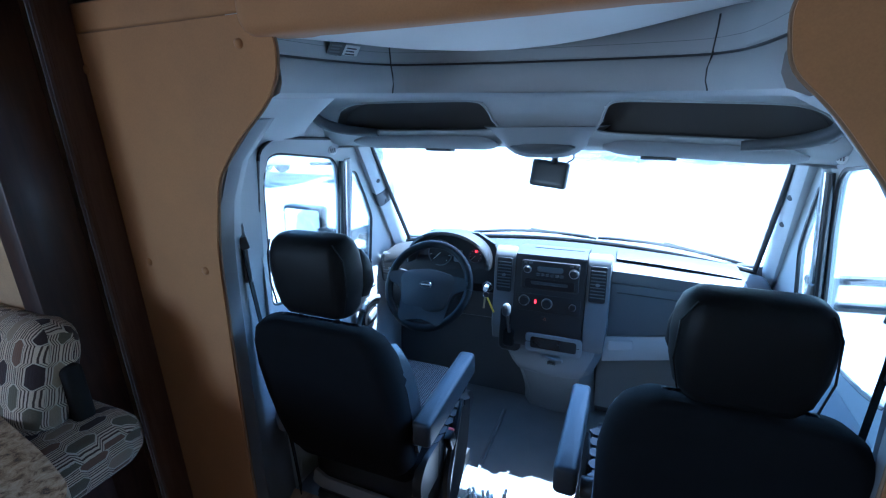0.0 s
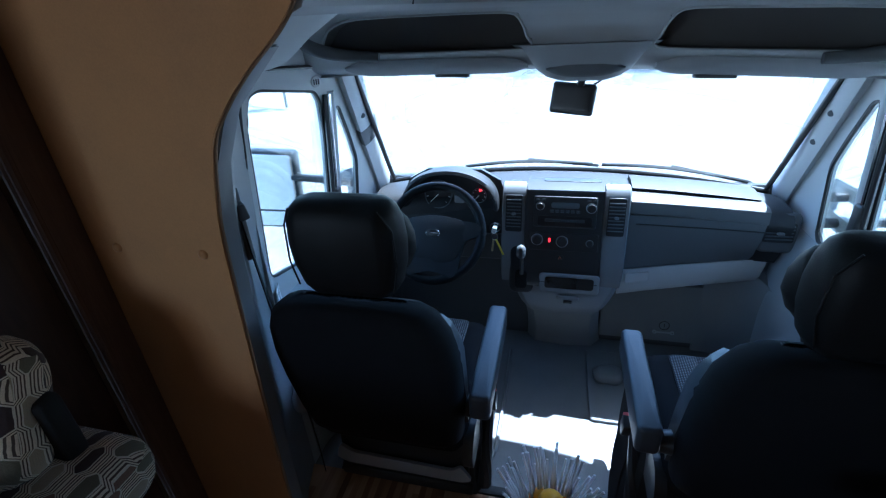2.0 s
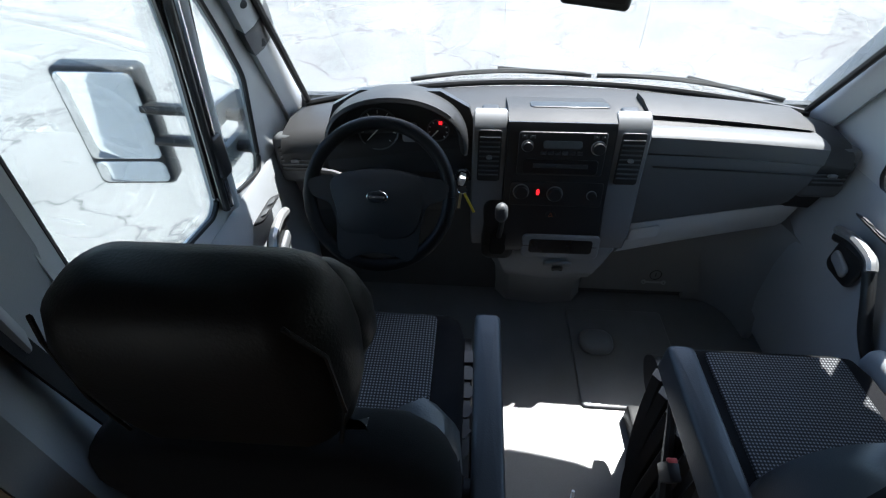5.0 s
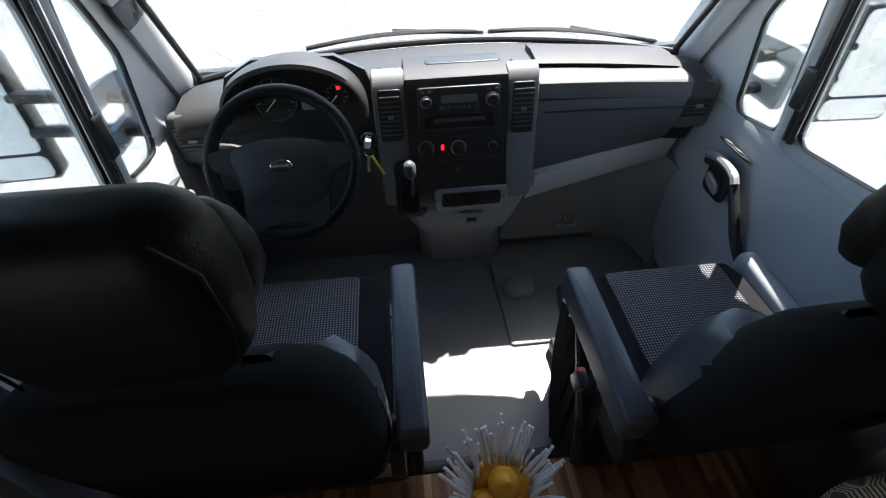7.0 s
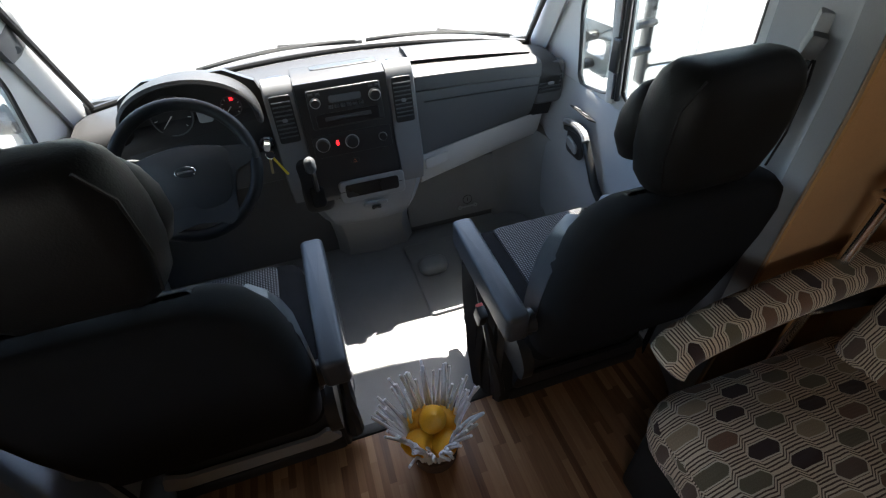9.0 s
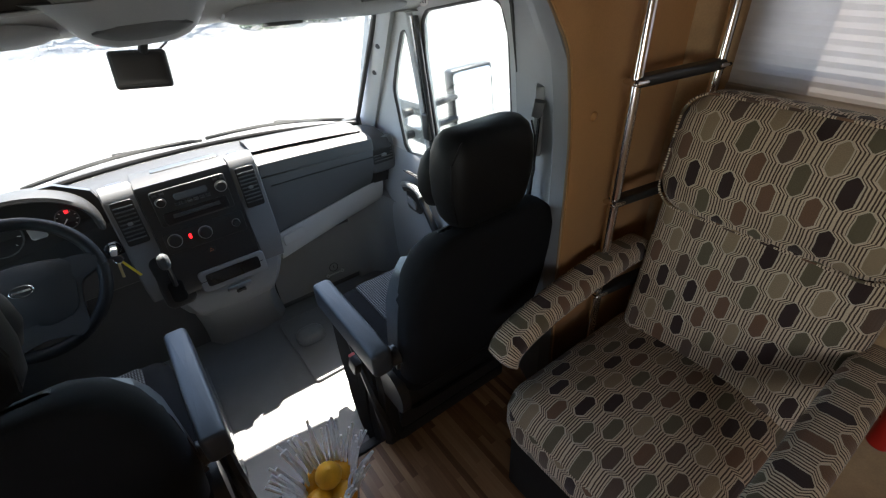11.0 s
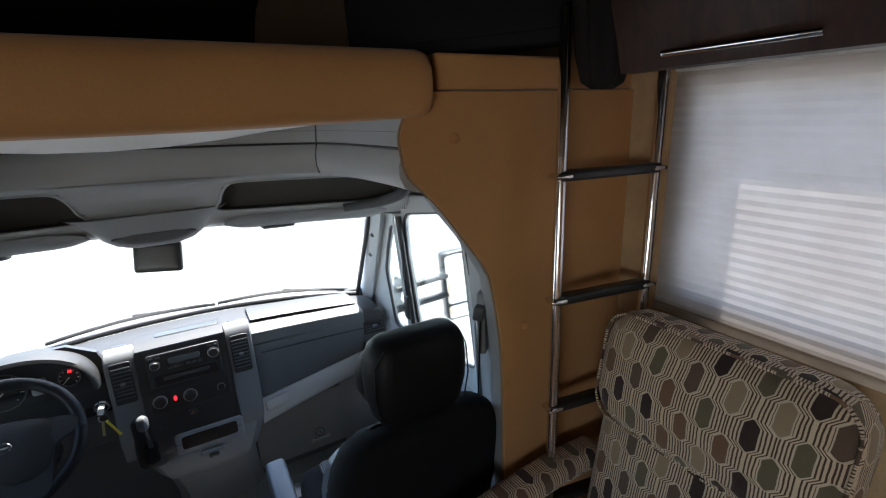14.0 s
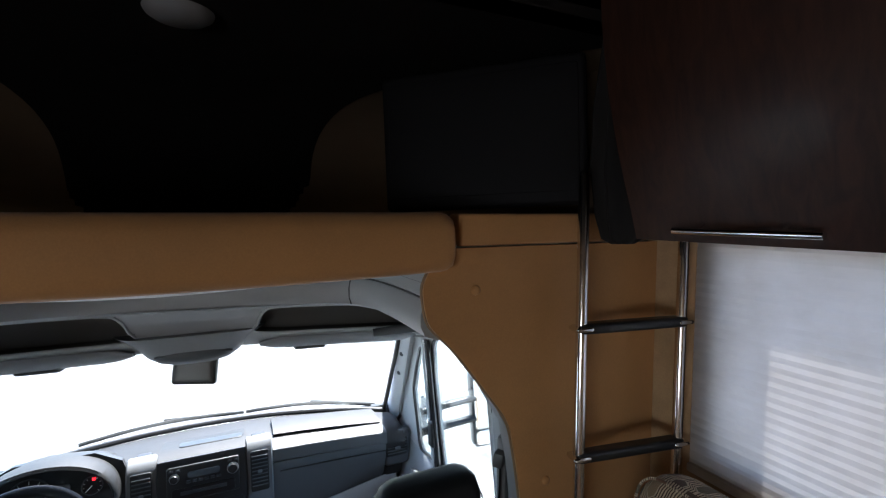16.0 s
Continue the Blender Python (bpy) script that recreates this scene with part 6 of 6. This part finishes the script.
# window with its pleated blind
win = thing("window_1", (WALL, -0.55, WZ0), "house window behind a closed blind", "window", kind="structure")
bm = B()
RIM = [(WY0, WZ0), (WY1, WZ0), (WY1, WZ1), (WY0, WZ1)]
plate(bm, HOLE, [RIM], lambda y, z: (WALL + 0.002, y, z), (0.014, 0, 0))
part("window_frame", bm, BLACK, win)
bm = B()
plate(bm, RIM, [], lambda y, z: (WALL + 0.007, y, z), (0.004, 0, 0))
part("pane", bm, TINT, win, "dark tinted pane")
bl = thing("pleated_blind", (1.09, -0.55, 1.07), "closed cream pleated blind glowing with daylight", "window blind")
bm = B()
NP = 26
rows = []
for y in np.linspace(WY0 - 0.03, WY1 + 0.052, 5):
    rows.append([Vector((1.085 + (0.0013 if k % 2 else 0.0), y, 1.10 + (1.64 - 1.10) * k / (2 * NP))) for k in range(2 * NP + 1)])
loft(bm, rows, closed=False)
part("pleats", bm, BLIND, bl, angle=5)
bm = B()
box(bm, 1.074, 1.10, WY0 - 0.03, WY1 + 0.052, 1.082, 1.102, 0.004, 2)
part("bottom_rail", bm, BLIND, bl)
bm = B()
box(bm, 1.074, 1.118, WY0 - 0.03, WY1 + 0.052, 1.64, 1.668, 0.004, 2)
part("head_rail", bm, WHITEPLASTIC, bl)

# overhead cabinet
BOW = (0.035, 0.052, 0.072, 0.09, 0.105, 0.118, 0.128, 0.136, 0.14)
cab = thing("overhead_cabinet", (0.98, -0.7, 1.635), "dark cherry overhead cabinet with a long bar handle", "cabinet")
bm = B()
box(bm, 0.885, WALL - 0.002, -1.45, -0.185, 1.672, 2.09, 0.003)
part("carcass", bm, DARKWOOD, cab)
bm = B()
rows = []
for z, bulge in zip(np.linspace(1.632, 2.085, 9), BOW):
    rows.append([Vector((0.884 - bulge + o, y, z)) for y, o in ((-0.182, 0.012), (-0.19, 0.0), (-0.79, 0.0), (-0.80, 0.012))] + [Vector((0.8845 + 0.012, -0.80, z)), Vector((0.8845 + 0.012, -0.182, z))])
loft(bm, rows)
dr = part("door", bm, DARKWOOD, cab, "bowed dark cherry door")
bm = B()
tube(bm, [(0.816, -0.298, 1.652), (0.816, -0.52, 1.652)], 0.006, 10)
hd = part("handle", bm, CHROME, dr, "brushed steel bar handle")
bm = B()
rows = []
for z, bulge in zip(np.linspace(1.632, 2.085, 9), BOW):
    rows.append([Vector((0.884 - bulge + o, y, z)) for y, o in ((-0.808, 0.012), (-0.816, 0.0), (-1.43, 0.0), (-1.44, 0.012))] + [Vector((0.8965, -1.44, z)), Vector((0.8965, -0.808, z))])
loft(bm, rows)
part("door", bm, DARKWOOD, cab, "bowed dark cherry door")
for y in (-0.335, -0.465):
    bm = B()
    tube(bm, [(0.816, y, 1.652), (0.846, y, 1.668)], 0.005, 8)
    part("handle_post", bm, CHROME, dr)
# television turned on its arm above the bunk
tv = thing("television", (0.80, 0.2, 1.70), "dark flat television on a swivel arm over the bunk", "television")
TA = Vector((0.42, -0.40, 0.02)).normalized()
TN = Vector((-0.40, -0.42, 0)).normalized()
TU = TA.cross(TN)
TU = TU if TU.z > 0 else -TU
bm = B()
pad(bm, Vector((0.70, 0.16, 1.865)), TA, TU, TN, 0.50, 0.34, 0.045, 0.012)
part("case", bm, SCREENBLACK, tv)
bm = B()
pad(bm, Vector((0.70, 0.16, 1.87)) + TN * 0.043, TA, TU, TN, 0.465, 0.285, 0.004, 0.003)
part("screen", bm, SCREENBLACK, tv)
bm = B()
tube(bm, [Vector((0.72, 0.20, 1.86)), Vector((0.92, 0.30, 1.86)), Vector((1.11, 0.24, 1.86))], 0.02, 10)
part("arm", bm, BLACK, tv)

cur = thing("bunk_curtain", (0.98, -0.03, 1.60), "black privacy curtain bunched beside the bunk", "curtain")
bm = B()
rows = []
for z, rr, cx0 in ((1.612, 0.03, 0.955), (1.625, 0.055, 0.955), (1.68, 0.072, 0.955), (1.78, 0.085, 0.955), (1.92, 0.085, 0.96), (2.09, 0.07, 0.97)):
    rows.append([Vector((cx0 + rr * (1 + 0.16 * math.sin(7 * a)) * math.cos(a), -0.055 + 0.45 * rr * (1 + 0.16 * math.sin(7 * a)) * math.sin(a), z)) for a in np.linspace(0, 2 * math.pi, 43)[:-1]])
loft(bm, rows)
part("folds", bm, BLACKCLOTH, cur, angle=80)
# bunk ladder
lad = thing("bunk_ladder", (0.86, -0.10, 0.0), "chrome bunk ladder with black tread rungs", "ladder")
LX, LY, RX, RY = 0.815, -0.078, 1.075, -0.122
for x, y, zt in ((LX, LY, 1.772), (RX, RY, 1.70)):
    bm = B()
    tube(bm, [(x, y, 0.0), (x, y, zt - 0.01), (x, y, zt)], [0.0125, 0.0125, 0.009], 14)
    part("rail", bm, CHROME, lad)
for k in range(5):
    z = 1.432 - 0.291 * k
    d = Vector((RX - LX, RY - LY, 0)).normalized()
    n = Vector((d.y, -d.x, 0))
    a, b_ = Vector((LX, LY, z)), Vector((RX, RY, z))
    bm = B()
    pad(bm, (a + b_) / 2 + Vector((0, 0, -0.012)), d, n, (0, 0, 1), (b_ - a).length + 0.02, 0.036, 0.024, 0.009)
    rg = part("rung", bm, BLACK, lad, "black rubber tread")
    for p, q in ((a, 1), (b_, -1)):
        bm = B()
        pad(bm, p + Vector((0, 0, -0.006)), d, n, (0, 0, 1), 0.045, 0.042, 0.012, 0.006)
        part("bracket", bm, CHROME, rg)

# dinette in the slide-out
din = thing("dinette_bench", (-1.35, -0.5, 0.0), "dinette bench in striped brown and cream hexagon fabric", "bench")
bm = B()
box(bm, -1.70, -0.95, -0.62, -0.25, 0.0, 0.555, 0.01, 2)
part("base", bm, DARKWOOD, din)
bm = B()
pad(bm, (-1.25, -0.405, 0.548), (1, 0, 0), (0, 1, 0), (0, 0, 1), 0.85, 0.44, 0.14, 0.06, 0.02)
part("seat_cushion", bm, FABRIC, din, angle=80)
bm = B()
pad(bm, (-1.33, -0.235, 0.785), (-1, 0, 0), (0, 0.35, 1), (0, -1, 0.35), 0.76, 0.30, 0.13, 0.06, 0.02)
part("back_cushion", bm, FABRIC, din, angle=80)
bm = B()
box(bm, -1.69, -0.93, -0.295, -0.248, 0.55, 0.84, 0.015, 3)
part("back_shell", bm, BLACKCLOTH, din, "black shell behind the back cushion")
tb = thing("dinette_table", (-1.2, -1.1, 0.0), "dinette table with a speckled tan laminate top", "table")
bm = B()
plate(bm, round_poly([(-1.70, -0.355), (-1.15, -0.37), (-0.80, -0.425), (-0.64, -0.462), (-0.58, -0.55), (-0.58, -1.2), (-1.70, -1.2)], 0.06, 5), [], lambda x, y: (x, y, 0.72), (0, 0, 0.03), 0.008)
part("top", bm, GRANITE, tb)
bm = B()
tube(bm, [(-1.2, -0.9, 0.0), (-1.2, -0.9, 0.72)], 0.03, 14)
part("leg", bm, CHROME, tb)

# basket of twigs with lemons on the floor
bx, by = 0.0, 0.14
bas = thing("lemon_basket", (bx, by, 0.0), "splayed white twig basket on the wood floor", "basket")
bm = B()
lathe(bm, [(0.0001, 0.002), (0.058, 0.002), (0.064, 0.006), (0.070, 0.066), (0.072, 0.072), (0.062, 0.072), (0.058, 0.012), (0.0001, 0.010)], pose(bx, by, 0.0), 28)
part("base_band", bm, BARK, bas, "brown woven base band")
rnd = random.Random(4)
for k in range(74):
    a = 2 * math.pi * k / 74 + rnd.uniform(-0.05, 0.05)
    r0, h = 0.060 + rnd.uniform(-0.004, 0.004), rnd.uniform(0.195, 0.265)
    fl = rnd.uniform(0.035, 0.088)
    b_ = rnd.uniform(-0.2, 0.2)
    bm = B()
    pts = []
    for t in np.linspace(0, 1, 6):
        r = r0 - 0.002 + fl * t ** 2.0
        aa = a + b_ * t * t
        pts.append((bx + r * math.cos(aa) + rnd.uniform(-0.002, 0.002), by + r * math.sin(aa) + rnd.uniform(-0.002, 0.002), 0.03 + h * t))
    tube(bm, pts, [0.0044, 0.0048, 0.0048, 0.0046, 0.0044, 0.0040], 6)
    part("twig", bm, WILLOW, bas)
for k, (dx, dy, z, t) in enumerate(((0.005, 0.012, 0.172, 20), (-0.045, -0.02, 0.13, 80), (0.02, -0.04, 0.125, 140), (0.05, 0.02, 0.125, 200), (-0.02, 0.05, 0.12, 300), (0.0, -0.005, 0.085, 10))):
    bm = B()
    prof = [(0.0001, -0.047), (0.006, -0.043), (0.016, -0.037), (0.027, -0.025), (0.034, -0.008), (0.034, 0.008), (0.027, 0.025), (0.016, 0.037), (0.006, 0.044), (0.0001, 0.047)]
    lathe(bm, prof, pose(bx + dx, by + dy, z, (20 if k == 0 else 75 + 20 * (k % 3)), 0, t) @ Matrix.Scale(1.1, 4), 18)
    solo("lemon", bm, LEMON, "ripe yellow lemon lying in the twig basket", "lemon", "lemons in the basket", angle=80)

# ================================================================ outdoors
LEAF = surface("tree_leaf", (0.05, 0.085, 0.03), 0.6, var=0.4, big=2, grain=30, relief=0.0)
TRUNK = surface("tree_bark", (0.11, 0.085, 0.06), 0.9, var=0.3, big=6, grain=60, relief=0.6)
TEAL = surface("teal_paint", (0.03, 0.22, 0.24), 0.4, var=0.05, relief=0.0)
TYRE = surface("tyre_rubber", (0.03, 0.03, 0.032), 0.8, var=0.1, relief=0.2)


def tree(x, y, h, r, seed):
    rng = random.Random(seed)
    t = thing("tree", (x, y, -0.78), "leafy tree at the far edge of the pavement", "tree", "trees by the pavement")
    bm = B()
    tube(bm, catmull([(x, y, -0.8), (x + 0.1, y, h * 0.3 - 0.8), (x - 0.05, y + 0.1, h * 0.65 - 0.8)], 4), [0.22 - 0.014 * k for k in range(9)], 10)
    for k in range(6):
        a = k * 1.05 + rng.uniform(-0.3, 0.3)
        z0 = h * rng.uniform(0.35, 0.6) - 0.8
        tube(bm, catmull([(x, y, z0), (x + math.cos(a) * r * 0.4, y + math.sin(a) * r * 0.4, z0 + h * 0.12), (x + math.cos(a) * r * 0.8, y + math.sin(a) * r * 0.8, z0 + h * 0.28)], 4), [0.09 - 0.008 * j for j in range(9)], 6)
    part("trunk", bm, TRUNK, t)
    vs, fs = [], []
    for c in range(70):
        a, q = rng.uniform(0, 6.28), r * rng.uniform(0.2, 1.0)
        c0 = Vector((math.cos(a) * q, math.sin(a) * q, h * rng.uniform(0.4, 0.98) - 0.2 * q))
        for k in range(26):
            p = c0 + Vector((rng.gauss(0, 0.34), rng.gauss(0, 0.34), rng.gauss(0, 0.26)))
            u = Vector((rng.uniform(-1, 1), rng.uniform(-1, 1), rng.uniform(-0.5, 0.5))).normalized() * 0.13
            w = u.orthogonal().normalized() * 0.06
            n = len(vs)
            vs += [p - u, p + w, p + u, p - w]
            fs.append((n, n + 1, n + 2, n + 3))
    me = bpy.data.meshes.new("crown")
    me.from_pydata(vs, [], fs)
    me.materials.append(LEAF)
    cr = new("crown", me)
    cr.parent = t


for k, (tx, ty, th) in enumerate(((0.5, 20.5, 6.8), (4.6, 19.6, 6.4), (8.6, 19.0, 6.9), (12.8, 18.2, 6.5), (17.0, 17.5, 7.0))):
    tree(tx, ty, th, 3.1, k + 1)


def shrub(x, y, r, seed):
    rng = random.Random(seed)
    t = thing("shrub", (x, y, -0.78), "low green shrub under the trees", "shrub", "shrubs under the trees")
    vs, fs = [], []
    for k in range(700):
        a, q = rng.uniform(0, 6.28), r * math.sqrt(rng.random())
        p = Vector((math.cos(a) * q, math.sin(a) * q, rng.uniform(0.05, 0.75) * (1 - 0.6 * (q / r) ** 2)))
        u = Vector((rng.uniform(-1, 1), rng.uniform(-1, 1), rng.uniform(-0.2, 0.9))).normalized() * 0.10
        w = u.orthogonal().normalized() * 0.03
        n = len(vs)
        vs += [p - u, p + w, p + u, p - w]
        fs.append((n, n + 1, n + 2, n + 3))
    me = bpy.data.meshes.new("leaves")
    me.from_pydata(vs, [], fs)
    me.materials.append(LEAF)
    o = new("leaves", me)
    o.parent = t


shrub(5.6, 16.6, 1.2, 21)
shrub(7.4, 16.2, 1.0, 22)

trailer = thing("cargo_trailer", (-11.0, 10.6, -0.78), "white box trailer parked across the pavement", "trailer")
bm = B()
box(bm, -13.4, -8.6, 9.9, 11.9, -0.25, 1.9, 0.06, 3)
part("body", bm, WALLWHITE, trailer)
bm = B()
box(bm, -13.42, -8.58, 9.89, 11.91, 0.45, 0.75, 0.01, 1)
part("stripe", bm, TEAL, trailer, "teal stripe")
bm = B()
for y in (10.3, 11.5):
    tube(bm, [(-8.6, y, -0.25), (-7.1, 10.9, -0.25)], 0.05, 8)
tube(bm, [(-7.2, 10.9, -0.25), (-6.7, 10.9, -0.22)], 0.06, 8)
part("drawbar", bm, BLACK, trailer)
bm = B()
tube(bm, [(-7.3, 10.9, -0.76), (-7.3, 10.9, 0.25)], 0.04, 8)
part("jack", bm, BLACK, trailer)
for x in (-11.0, -11.75):
    for y in (10.0, 11.8):
        bm = B()
        lathe(bm, [(0.14, -0.1), (0.30, -0.1), (0.34, -0.06), (0.34, 0.06), (0.30, 0.1), (0.14, 0.1)], pose(x, y, -0.44, 90, 0, 0), 20)
        part("wheel", bm, TYRE, trailer)
bm = B()
box(bm, -8.1, -7.6, 10.65, 11.15, -0.2, 0.2, 0.03, 2)
part("tool_box", bm, BLACK, trailer)
